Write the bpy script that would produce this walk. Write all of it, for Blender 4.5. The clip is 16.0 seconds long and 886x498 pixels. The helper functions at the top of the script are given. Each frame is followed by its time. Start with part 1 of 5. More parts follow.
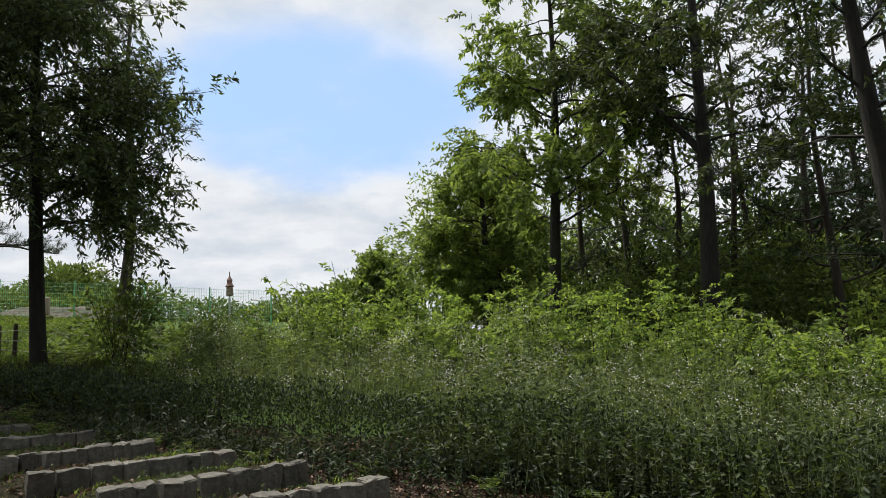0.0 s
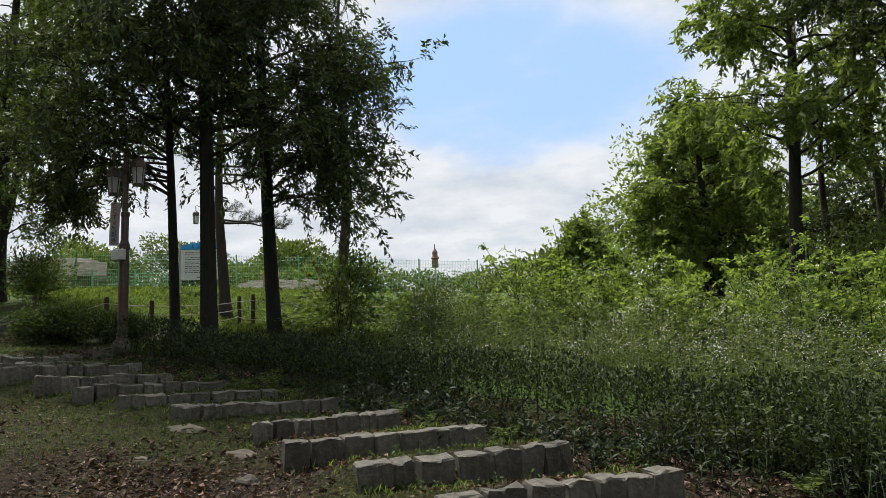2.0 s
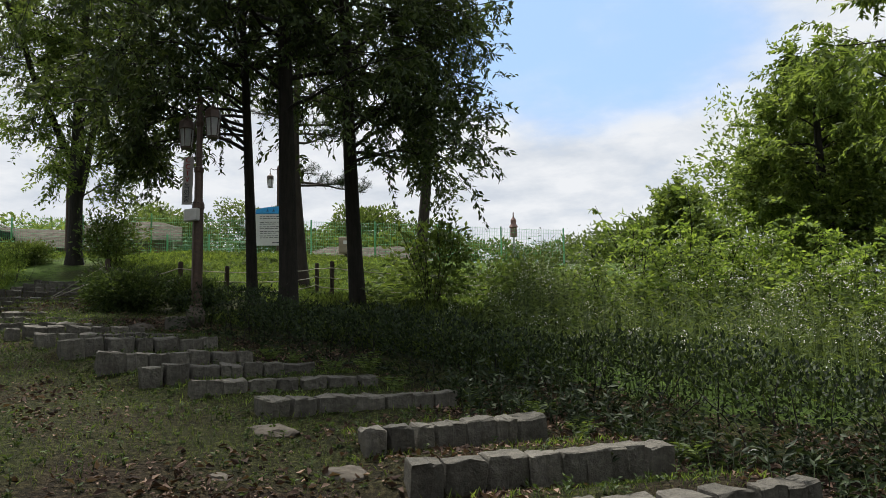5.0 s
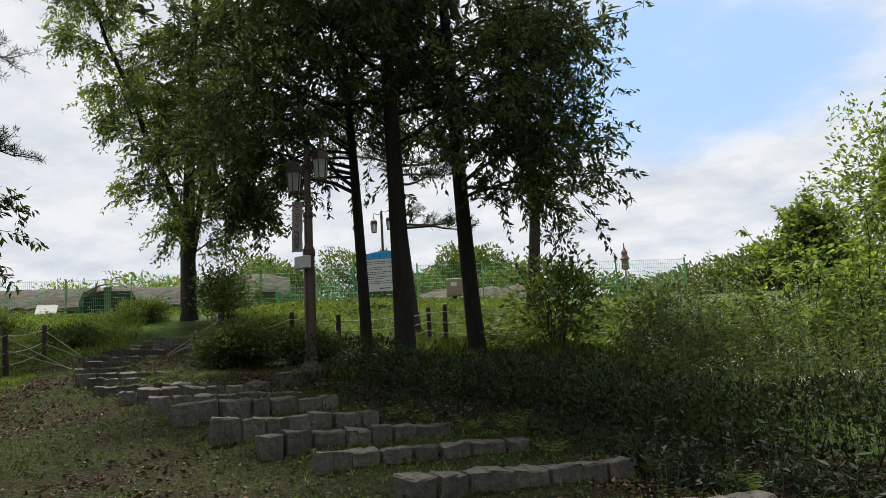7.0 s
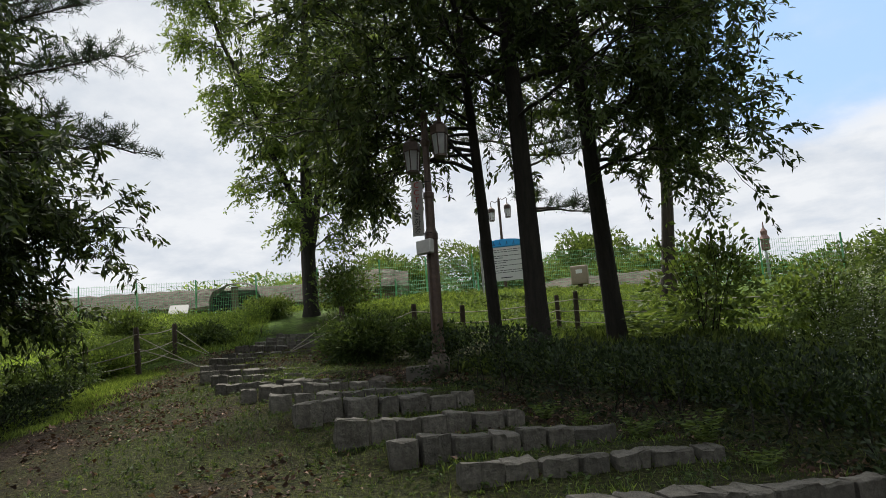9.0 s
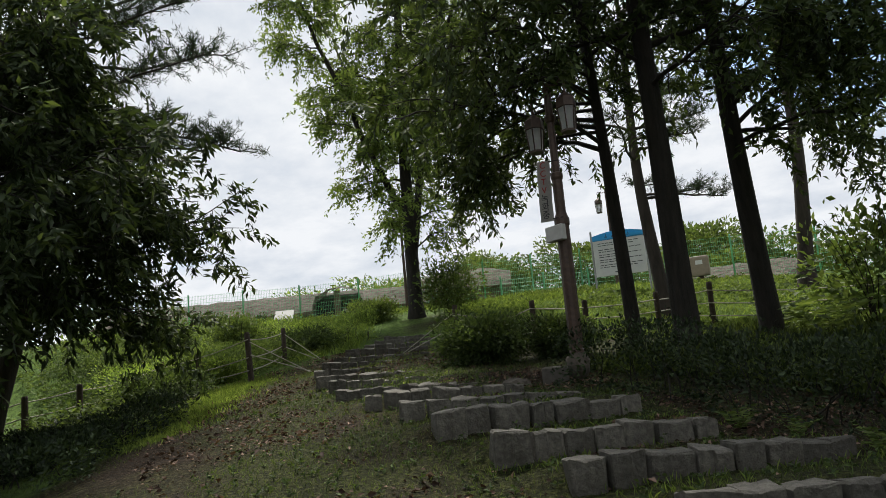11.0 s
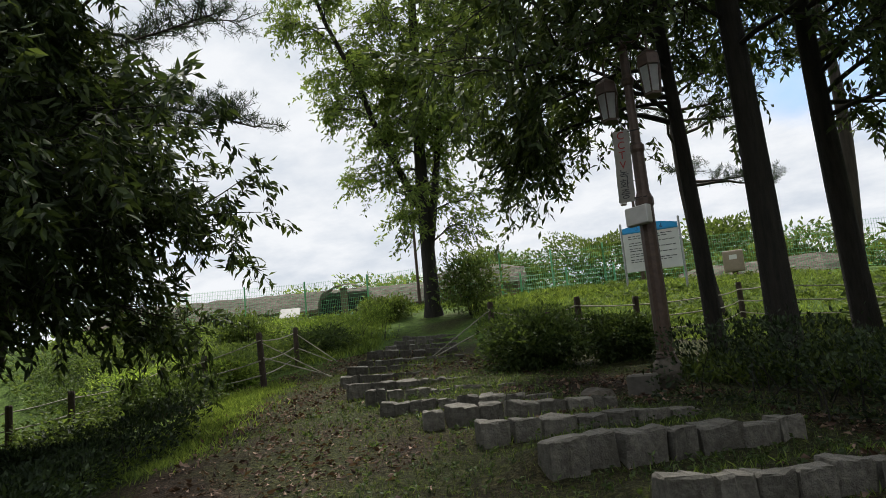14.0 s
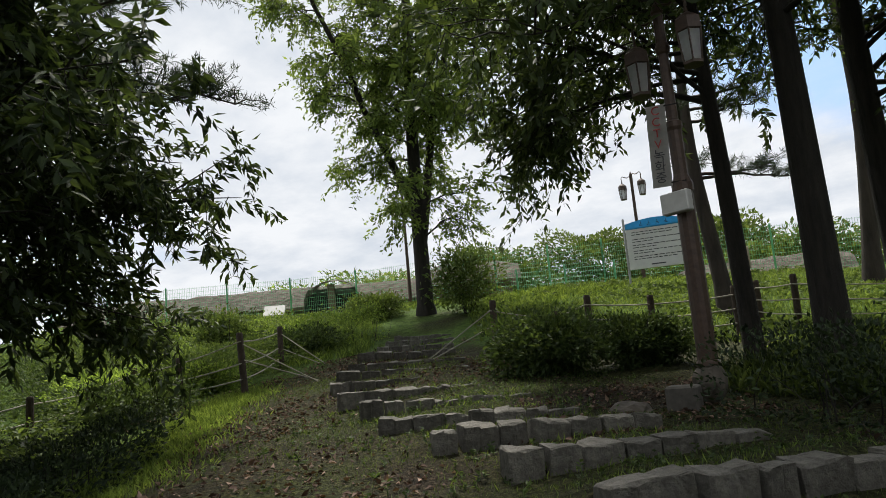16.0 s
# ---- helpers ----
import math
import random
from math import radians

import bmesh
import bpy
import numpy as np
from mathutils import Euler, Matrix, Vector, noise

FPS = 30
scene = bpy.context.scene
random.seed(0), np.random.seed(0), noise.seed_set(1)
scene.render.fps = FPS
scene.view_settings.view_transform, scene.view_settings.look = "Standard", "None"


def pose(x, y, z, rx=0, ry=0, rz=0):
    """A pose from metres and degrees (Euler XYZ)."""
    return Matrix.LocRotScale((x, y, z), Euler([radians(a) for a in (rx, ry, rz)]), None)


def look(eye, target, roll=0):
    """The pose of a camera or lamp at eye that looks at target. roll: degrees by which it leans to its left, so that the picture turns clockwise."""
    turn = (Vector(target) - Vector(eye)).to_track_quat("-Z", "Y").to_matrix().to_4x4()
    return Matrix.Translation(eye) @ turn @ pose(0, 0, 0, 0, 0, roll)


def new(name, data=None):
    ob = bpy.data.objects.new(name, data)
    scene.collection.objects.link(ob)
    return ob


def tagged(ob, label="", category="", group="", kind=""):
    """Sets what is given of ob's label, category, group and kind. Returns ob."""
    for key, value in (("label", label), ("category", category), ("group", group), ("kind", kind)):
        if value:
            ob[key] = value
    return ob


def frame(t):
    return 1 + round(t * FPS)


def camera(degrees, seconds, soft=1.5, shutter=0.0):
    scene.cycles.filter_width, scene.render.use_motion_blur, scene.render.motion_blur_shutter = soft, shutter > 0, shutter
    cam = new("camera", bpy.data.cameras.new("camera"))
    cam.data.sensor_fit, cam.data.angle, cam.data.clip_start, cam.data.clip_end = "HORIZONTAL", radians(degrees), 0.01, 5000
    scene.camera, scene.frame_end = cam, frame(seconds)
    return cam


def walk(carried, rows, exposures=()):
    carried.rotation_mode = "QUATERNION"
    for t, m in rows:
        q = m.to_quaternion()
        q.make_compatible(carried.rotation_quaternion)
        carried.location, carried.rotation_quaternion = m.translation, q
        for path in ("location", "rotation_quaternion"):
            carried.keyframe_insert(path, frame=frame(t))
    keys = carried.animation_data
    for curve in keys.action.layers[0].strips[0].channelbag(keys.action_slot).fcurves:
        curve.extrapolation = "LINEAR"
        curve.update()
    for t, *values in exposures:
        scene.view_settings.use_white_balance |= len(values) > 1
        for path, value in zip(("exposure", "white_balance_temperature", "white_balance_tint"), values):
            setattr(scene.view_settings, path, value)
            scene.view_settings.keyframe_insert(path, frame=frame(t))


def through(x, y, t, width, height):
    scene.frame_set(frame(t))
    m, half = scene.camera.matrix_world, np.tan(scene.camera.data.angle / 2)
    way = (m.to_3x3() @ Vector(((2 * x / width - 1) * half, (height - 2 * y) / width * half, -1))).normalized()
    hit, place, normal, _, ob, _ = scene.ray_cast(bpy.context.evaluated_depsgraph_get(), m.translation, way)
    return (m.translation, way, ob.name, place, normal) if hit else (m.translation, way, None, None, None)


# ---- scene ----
cam = camera(63.9, 16.0, soft=0.8)
METRES, EYE, TILT, LEAN, TURN = 10.0, 1.5, 8.2, 2.5, 0.0
ROWS = [
    (0.0, 0.0, 0.0, 0.0, 0.0, 0.0, -0.0),
    (0.5, -0.0111, 0.0209, -0.0028, 5.71, -1.01, 0.76),
    (1.0, -0.0282, 0.0451, -0.0095, 9.64, -1.02, 1.34),
    (1.5, -0.0529, 0.0685, -0.0098, 12.65, -1.2, 1.7),
    (2.0, -0.0755, 0.0913, -0.0182, 15.39, -1.98, 1.84),
    (2.5, -0.0977, 0.1199, -0.0206, 17.56, -2.9, 1.73),
    (3.0, -0.1247, 0.1443, -0.0254, 18.65, -3.78, 1.73),
    (3.5, -0.1459, 0.1661, -0.025, 19.2, -4.57, 1.62),
    (6.0, -0.2467, 0.3016, -0.0446, 23.24, -2.66, 2.62),
    (6.5, -0.2713, 0.3225, -0.0458, 25.55, -1.31, 3.76),
    (7.0, -0.2917, 0.3357, -0.0434, 28.37, -0.58, 4.93),
    (7.5, -0.3118, 0.3605, -0.0486, 31.08, -0.14, 5.9),
    (8.0, -0.3303, 0.3832, -0.0538, 32.83, -0.01, 6.57),
    (8.5, -0.3562, 0.4031, -0.0579, 34.24, -0.12, 7.01),
    (9.0, -0.3804, 0.4207, -0.0631, 37.5, -0.08, 7.31),
    (9.5, -0.4031, 0.4408, -0.066, 41.09, 0.17, 7.67),
    (10.0, -0.4329, 0.4525, -0.0712, 43.29, 0.62, 8.33),
    (12.5, -0.5749, 0.4896, -0.071, 45.29, 1.38, 9.69),
    (13.0, -0.602, 0.5017, -0.0705, 45.29, 1.51, 9.58),
    (13.5, -0.6356, 0.5085, -0.0707, 44.68, 1.12, 9.75),
    (14.0, -0.6624, 0.5208, -0.0729, 44.3, 0.97, 9.43),
    (14.5, -0.6875, 0.5411, -0.0731, 44.02, 1.37, 8.96),
    (15.0, -0.7153, 0.5522, -0.0744, 43.41, 1.5, 8.96),
    (15.5, -0.7382, 0.5645, -0.0735, 43.07, 1.05, 9.03),
    (16.0, -0.759, 0.5864, -0.0742, 43.15, 0.56, 9.07),
]
walk(cam, [(t, pose(0, 0, EYE, TILT, LEAN, TURN) @ pose(METRES * x, METRES * y, METRES * z, 90 + pitch, roll, yaw)) for t, x, y, z, yaw, pitch, roll in ROWS],
     exposures=[(0.0, 0.3), (9.0, 0.33), (12.5, 0.38), (16.0, 0.38)])

# ---- sky, sun ----
SUN_AZ, SUN_EL = radians(-46), radians(62)   # azimuth from +y towards +x
world = bpy.data.worlds.new("sky")
scene.world = world
world.use_nodes = True
wn, wl = world.node_tree.nodes, world.node_tree.links
wn.clear()


def wnode(kind, **props):
    n = wn.new(kind)
    for key, value in props.items():
        n.inputs[key].default_value = value
    return n


def wmath(op, a, b=None, c=None):
    n = wn.new("ShaderNodeMath")
    n.operation = op
    for i, v in enumerate((a, b, c)):
        if v is None:
            continue
        if isinstance(v, (int, float)):
            n.inputs[i].default_value = v
        else:
            wl.new(v, n.inputs[i])
    return n.outputs[0]


sky = wn.new("ShaderNodeTexSky")
sky.sky_type, sky.sun_disc = "NISHITA", False
sky.sun_elevation, sky.sun_rotation = SUN_EL, SUN_AZ
sky.air_density, sky.dust_density = 1.0, 1.5
coord = wn.new("ShaderNodeTexCoord")
sep = wn.new("ShaderNodeSeparateXYZ")
wl.new(coord.outputs["Generated"], sep.inputs[0])
flat_z = wmath("ADD", wmath("MAXIMUM", sep.outputs[2], 0.0), 0.22)
comb = wn.new("ShaderNodeCombineXYZ")
wl.new(wmath("DIVIDE", sep.outputs[0], flat_z), comb.inputs[0])
wl.new(wmath("DIVIDE", sep.outputs[1], flat_z), comb.inputs[1])
big = wnode("ShaderNodeTexNoise", Scale=1.1, Detail=9.0, Roughness=0.55, Distortion=0.15)
wl.new(comb.outputs[0], big.inputs["Vector"])
fine = wnode("ShaderNodeTexNoise", Scale=3.2, Detail=8.0, Roughness=0.6)
wl.new(comb.outputs[0], fine.inputs["Vector"])
# the broad clear patch in the cloud cover
gap = wn.new("ShaderNodeVectorMath")
gap.operation = "SUBTRACT"
wl.new(coord.outputs["Generated"], gap.inputs[0])
gap.inputs[1].default_value = Vector((-0.13, 0.93, 0.34)).normalized()
flat = wn.new("ShaderNodeVectorMath")
flat.operation = "MULTIPLY"
wl.new(gap.outputs[0], flat.inputs[0])
flat.inputs[1].default_value = (1.0, 1.0, 2.3)
span = wn.new("ShaderNodeVectorMath")
span.operation = "LENGTH"
wl.new(flat.outputs[0], span.inputs[0])
hole = wn.new("ShaderNodeMapRange")
hole.interpolation_type = "SMOOTHSTEP"
wl.new(span.outputs["Value"], hole.inputs[0])
hole.inputs[1].default_value, hole.inputs[2].default_value = 0.08, 0.36
hole.inputs[3].default_value, hole.inputs[4].default_value = 0.28, -0.14
cover = wmath("SUBTRACT", wmath("ADD", wmath("MULTIPLY", big.outputs[0], 0.75), wmath("MULTIPLY", fine.outputs[0], 0.35)), hole.outputs[0])
mask = wn.new("ShaderNodeMapRange")
mask.interpolation_type = "SMOOTHSTEP"
wl.new(cover, mask.inputs[0])
mask.inputs[1].default_value, mask.inputs[2].default_value = 0.28, 0.66
shade = wn.new("ShaderNodeMix")
shade.data_type = "RGBA"
tone = wn.new("ShaderNodeMapRange")
wl.new(fine.outputs[0], tone.inputs[0])
tone.inputs[1].default_value, tone.inputs[2].default_value = 0.34, 0.60
wl.new(tone.outputs[0], shade.inputs["Factor"])
shade.inputs["A"].default_value = (5.7, 6.15, 6.8, 1)
shade.inputs["B"].default_value = (7.6, 7.8, 8.1, 1)
lift = wn.new("ShaderNodeMix")
lift.data_type = "RGBA"
lift.inputs["Factor"].default_value = 0.7
wl.new(sky.outputs[0], lift.inputs["A"])
lift.inputs["B"].default_value = (4.6, 7.0, 11.0, 1)
both = wn.new("ShaderNodeMix")
both.data_type = "RGBA"
wl.new(mask.outputs[0], both.inputs["Factor"])
wl.new(lift.outputs["Result"], both.inputs["A"])
wl.new(shade.outputs["Result"], both.inputs["B"])
bg = wnode("ShaderNodeBackground", Strength=0.092)
wl.new(both.outputs["Result"], bg.inputs["Color"])
out = wn.new("ShaderNodeOutputWorld")
wl.new(bg.outputs[0], out.inputs["Surface"])

sun = new("sun", bpy.data.lights.new("sun", "SUN"))
sun.data.energy, sun.data.angle, sun.data.color = 5.0, radians(6), (1.0, 0.95, 0.86)
away = Vector((math.sin(SUN_AZ) * math.cos(SUN_EL), math.cos(SUN_AZ) * math.cos(SUN_EL), math.sin(SUN_EL)))
sun.matrix_world = look(away * 60, (0, 0, 0))


# ---- materials ----
def material(name):
    m = bpy.data.materials.new(name)
    m.use_nodes = True
    t = m.node_tree
    return m, t.nodes, t.links, t.nodes["Principled BSDF"]


def rgb(c):
    return (c[0], c[1], c[2], 1)


def noise_tex(n, l, scale, detail=6.0, rough=0.6, stretch=None):
    tc = n.new("ShaderNodeTexCoord")
    tex = n.new("ShaderNodeTexNoise")
    tex.inputs["Scale"].default_value, tex.inputs["Detail"].default_value, tex.inputs["Roughness"].default_value = scale, detail, rough
    src = tc.outputs["Object"]
    if stretch:
        mp = n.new("ShaderNodeMapping")
        mp.inputs["Scale"].default_value = stretch
        l.new(src, mp.inputs[0])
        src = mp.outputs[0]
    l.new(src, tex.inputs["Vector"])
    return tex.outputs[0]


def ramp(n, l, fac, stops):
    r = n.new("ShaderNodeValToRGB")
    e = r.color_ramp.elements
    e[0].position, e[0].color = stops[0][0], rgb(stops[0][1])
    e[1].position, e[1].color = stops[-1][0], rgb(stops[-1][1])
    for p, c in stops[1:-1]:
        x = e.new(p)
        x.color = rgb(c)
    l.new(fac, r.inputs[0])
    return r.outputs[0]


def mixed(n, l, fac, a, b, blend="MIX"):
    m = n.new("ShaderNodeMix")
    m.data_type, m.blend_type = "RGBA", blend
    for sock, v in ((m.inputs["Factor"], fac), (m.inputs["A"], a), (m.inputs["B"], b)):
        if isinstance(v, (int, float)):
            sock.default_value = v
        elif isinstance(v, tuple):
            sock.default_value = rgb(v)
        else:
            l.new(v, sock)
    return m.outputs["Result"]


def bump(n, l, b, height, strength=0.5, dist=0.02):
    x = n.new("ShaderNodeBump")
    x.inputs["Strength"].default_value, x.inputs["Distance"].default_value = strength, dist
    l.new(height, x.inputs["Height"])
    l.new(x.outputs[0], b.inputs["Normal"])


def leaf_material(name, dark, mid, light, through=0.4, gloss=0.6):
    m, n, l, b = material(name)
    geo = n.new("ShaderNodeNewGeometry")
    col = ramp(n, l, geo.outputs["Random Per Island"], [(0.0, dark), (0.55, mid), (1.0, light)])
    big = noise_tex(n, l, 0.9, 3.0)
    hsv = n.new("ShaderNodeHueSaturation")
    l.new(col, hsv.inputs["Color"])
    v = n.new("ShaderNodeMapRange")
    l.new(big, v.inputs[0])
    v.inputs[1].default_value, v.inputs[2].default_value, v.inputs[3].default_value, v.inputs[4].default_value = 0.3, 0.7, 0.75, 1.25
    hsv.inputs["Hue"].default_value, hsv.inputs["Saturation"].default_value = 0.475, 0.86
    l.new(v.outputs[0], hsv.inputs["Value"])
    l.new(hsv.outputs[0], b.inputs["Base Color"])
    b.inputs["Roughness"].default_value = gloss
    b.inputs["Specular IOR Level"].default_value = 0.22
    tr = n.new("ShaderNodeBsdfTranslucent")
    warm = mixed(n, l, 1.0, hsv.outputs[0], (1.45, 1.4, 0.7), "MULTIPLY")
    l.new(warm, tr.inputs["Color"])
    mx = n.new("ShaderNodeMixShader")
    mx.inputs[0].default_value = through
    l.new(b.outputs[0], mx.inputs[1])
    l.new(tr.outputs[0], mx.inputs[2])
    l.new(mx.outputs[0], n["Material Output"].inputs["Surface"])
    return m


def bark_material(name, dark, light, scale=9.0):
    m, n, l, b = material(name)
    f = noise_tex(n, l, scale, 8.0, 0.7, (1.0, 1.0, 0.16))
    g = noise_tex(n, l, 1.3, 4.0)
    col = ramp(n, l, f, [(0.32, dark), (0.68, light)])
    l.new(mixed(n, l, g, col, mixed(n, l, 1.0, col, (0.6, 0.66, 0.5), "MULTIPLY")), b.inputs["Base Color"])
    b.inputs["Roughness"].default_value = 0.92
    bump(n, l, b, f, 1.0, 0.04)
    return m


def plain(name, col, rough=0.6, metal=0.0, scale=14.0, var=0.25, relief=0.15):
    m, n, l, b = material(name)
    f = noise_tex(n, l, scale, 6.0, 0.65)
    g = noise_tex(n, l, scale * 0.12, 4.0)
    lo = tuple(c * (1 - var) for c in col)
    hi = tuple(min(1.0, c * (1 + var)) for c in col)
    c1 = ramp(n, l, f, [(0.3, lo), (0.7, hi)])
    l.new(mixed(n, l, g, c1, mixed(n, l, 1.0, c1, (0.78, 0.76, 0.72), "MULTIPLY")), b.inputs["Base Color"])
    b.inputs["Roughness"].default_value, b.inputs["Metallic"].default_value = rough, metal
    if relief:
        bump(n, l, b, f, relief, 0.01)
    return m


def ground_material():
    m, n, l, b = material("leaf_strewn_soil")
    fine = noise_tex(n, l, 22.0, 8.0, 0.7)
    grain = noise_tex(n, l, 6.0, 6.0, 0.65)
    patch = noise_tex(n, l, 0.55, 7.0, 0.6)
    soil = ramp(n, l, fine, [(0.34, (0.005, 0.004, 0.003)), (0.5, (0.032, 0.022, 0.014)), (0.70, (0.12, 0.086, 0.056))])
    moss = ramp(n, l, fine, [(0.32, (0.006, 0.008, 0.003)), (0.5, (0.034, 0.041, 0.012)), (0.70, (0.115, 0.128, 0.033))])
    t = n.new("ShaderNodeMapRange")
    t.interpolation_type = "SMOOTHSTEP"
    l.new(patch, t.inputs[0])
    t.inputs[1].default_value, t.inputs[2].default_value = 0.38, 0.64
    att = n.new("ShaderNodeAttribute")
    att.attribute_name = "grassy"
    add = n.new("ShaderNodeMath")
    add.operation, add.use_clamp = "MULTIPLY_ADD", True
    l.new(att.outputs["Fac"], add.inputs[0])
    add.inputs[1].default_value = 1.0
    l.new(t.outputs[0], add.inputs[2])
    half = n.new("ShaderNodeMath")
    half.operation = "MULTIPLY"
    half.inputs[1].default_value = 0.9
    l.new(add.outputs[0], half.inputs[0])
    lawn = ramp(n, l, grain, [(0.3, (0.03, 0.055, 0.010)), (0.7, (0.115, 0.19, 0.035))])
    turf = n.new("ShaderNodeMapRange")
    turf.interpolation_type = "SMOOTHSTEP"
    l.new(att.outputs["Fac"], turf.inputs[0])
    turf.inputs[1].default_value, turf.inputs[2].default_value = 0.5, 1.0
    l.new(mixed(n, l, turf.outputs[0], mixed(n, l, half.outputs[0], soil, moss), lawn), b.inputs["Base Color"])
    b.inputs["Roughness"].default_value = 0.95
    b.inputs["Specular IOR Level"].default_value = 0.15
    bump(n, l, b, fine, 1.0, 0.10)
    return m


def stone_material():
    m, n, l, b = material("rough_granite")
    f = noise_tex(n, l, 16.0, 9.0, 0.7)
    g = noise_tex(n, l, 3.2, 6.0, 0.65)
    info = n.new("ShaderNodeObjectInfo")
    col = ramp(n, l, f, [(0.3, (0.095, 0.092, 0.087)), (0.5, (0.165, 0.162, 0.155)), (0.72, (0.27, 0.265, 0.25))])
    stain = mixed(n, l, g, col, mixed(n, l, 1.0, col, (0.50, 0.47, 0.36), "MULTIPLY"))
    tone = ramp(n, l, info.outputs["Random"], [(0.0, (0.62, 0.60, 0.56)), (1.0, (1.12, 1.08, 1.02))])
    l.new(mixed(n, l, 1.0, stain, tone, "MULTIPLY"), b.inputs["Base Color"])
    b.inputs["Roughness"].default_value = 0.88
    rough = noise_tex(n, l, 11.0, 7.0, 0.7)
    bump(n, l, b, rough, 1.0, 0.05)
    return m


M_GROUND = ground_material()
M_STONE = stone_material()
M_BARK = bark_material("furrowed_dark_bark", (0.008, 0.0065, 0.005), (0.036, 0.029, 0.023), 14.0)
M_PINEBARK = bark_material("scaly_pine_bark", (0.017, 0.012, 0.009), (0.065, 0.048, 0.038), 6.0)
M_PALEBARK = bark_material("pale_grey_bark", (0.10, 0.09, 0.075), (0.26, 0.24, 0.2), 7.0)
M_OAK = leaf_material("oak_leaf", (0.020, 0.042, 0.012), (0.036, 0.072, 0.019), (0.07, 0.12, 0.032), 0.34)
# darker than the oak leaf: the chestnut crown's shade is in this colour
M_SHADECHESTNUT = leaf_material("shaded_chestnut_leaf", (0.014, 0.030, 0.010), (0.028, 0.058, 0.017), (0.06, 0.105, 0.029), 0.34)
M_ELM = leaf_material("light_tree_leaf", (0.055, 0.11, 0.022), (0.095, 0.18, 0.036), (0.15, 0.25, 0.055), 0.6)
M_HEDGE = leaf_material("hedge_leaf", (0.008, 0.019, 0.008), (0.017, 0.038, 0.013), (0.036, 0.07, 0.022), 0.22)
M_BUSH = leaf_material("bush_leaf", (0.038, 0.08, 0.016), (0.065, 0.13, 0.026), (0.11, 0.19, 0.042), 0.45)
# bush leaf colours at about 0.6: shade put into the leaf colour
M_SHADEBUSH = leaf_material("shaded_bush_leaf", (0.020, 0.046, 0.013), (0.039, 0.084, 0.020), (0.074, 0.138, 0.034), 0.38)
M_SAP = leaf_material("sapling_leaf", (0.065, 0.145, 0.019), (0.12, 0.245, 0.033), (0.20, 0.345, 0.056), 0.55)
M_WEED = leaf_material("weed_leaf", (0.022, 0.046, 0.011), (0.06, 0.115, 0.024), (0.12, 0.195, 0.045), 0.42)
M_GRASS = leaf_material("grass_blade", (0.05, 0.105, 0.017), (0.105, 0.205, 0.032), (0.18, 0.30, 0.055), 0.5)
M_PINE = leaf_material("pine_needle", (0.012, 0.03, 0.014), (0.022, 0.05, 0.02), (0.04, 0.08, 0.03), 0.2)
M_DRY = leaf_material("fallen_leaf", (0.022, 0.014, 0.008), (0.085, 0.055, 0.031), (0.25, 0.18, 0.115), 0.1, 0.8)
M_FLOWER = plain("white_flower", (0.50, 0.51, 0.47), 0.7, 0, 30.0, 0.1, 0)
M_WOOD = plain("weathered_post_wood", (0.060, 0.042, 0.030), 0.85, 0, 18.0, 0.4, 0.5)
M_ROPE = plain("grey_rope", (0.34, 0.32, 0.27), 0.9, 0, 60.0, 0.3, 0.4)
M_POLE = plain("brown_painted_metal", (0.07, 0.043, 0.030), 0.5, 0.2, 20.0, 0.3, 0.1)
M_GREEN = plain("green_coated_wire", (0.13, 0.44, 0.20), 0.45, 0.1, 20.0, 0.15, 0)


def thatch_material():
    m, n, l, b = material("old_thatch")
    f = noise_tex(n, l, 7.0, 8.0, 0.75, (0.5, 0.5, 2.5))
    g = noise_tex(n, l, 0.8, 5.0)
    col = ramp(n, l, f, [(0.34, (0.09, 0.075, 0.06)), (0.66, (0.40, 0.35, 0.30))])
    l.new(mixed(n, l, g, col, mixed(n, l, 1.0, col, (0.62, 0.62, 0.6), "MULTIPLY")), b.inputs["Base Color"])
    b.inputs["Roughness"].default_value = 0.95
    bump(n, l, b, f, 1.0, 0.06)
    return m


M_THATCH = thatch_material()
M_MUD = plain("mud_wall", (0.16, 0.12, 0.085), 0.95, 0, 8.0, 0.3, 0.4)
M_DARK = plain("shade_and_tie_black", (0.02, 0.018, 0.016), 0.9, 0, 8.0, 0.3, 0)
M_WHITE = plain("white_painted_sheet", (0.80, 0.81, 0.80), 0.45, 0, 6.0, 0.06, 0)
M_BLUE = plain("blue_painted_sheet", (0.06, 0.34, 0.58), 0.45, 0, 6.0, 0.08, 0)
M_INK = plain("dark_print", (0.05, 0.05, 0.06), 0.6, 0, 9.0, 0.1, 0)
M_RED = plain("red_print", (0.42, 0.05, 0.045), 0.6, 0, 9.0, 0.1, 0)
M_CLOTH = plain("faded_banner_cloth", (0.50, 0.49, 0.47), 0.85, 0, 12.0, 0.12, 0.1)
M_GREYBOX = plain("grey_metal_box", (0.58, 0.58, 0.56), 0.5, 0.1, 9.0, 0.1, 0.05)
M_STEEL = plain("galvanised_steel", (0.42, 0.43, 0.43), 0.4, 0.7, 12.0, 0.12, 0.05)
M_BOULDER = plain("lichen_boulder", (0.095, 0.082, 0.066), 0.92, 0, 9.0, 0.4, 0.8)
M_CONCRETE = plain("stained_concrete", (0.10, 0.092, 0.08), 0.9, 0, 12.0, 0.3, 0.5)
M_BROWNBOX = plain("beige_cabinet_paint", (0.33, 0.27, 0.20), 0.55, 0, 9.0, 0.12, 0.05)


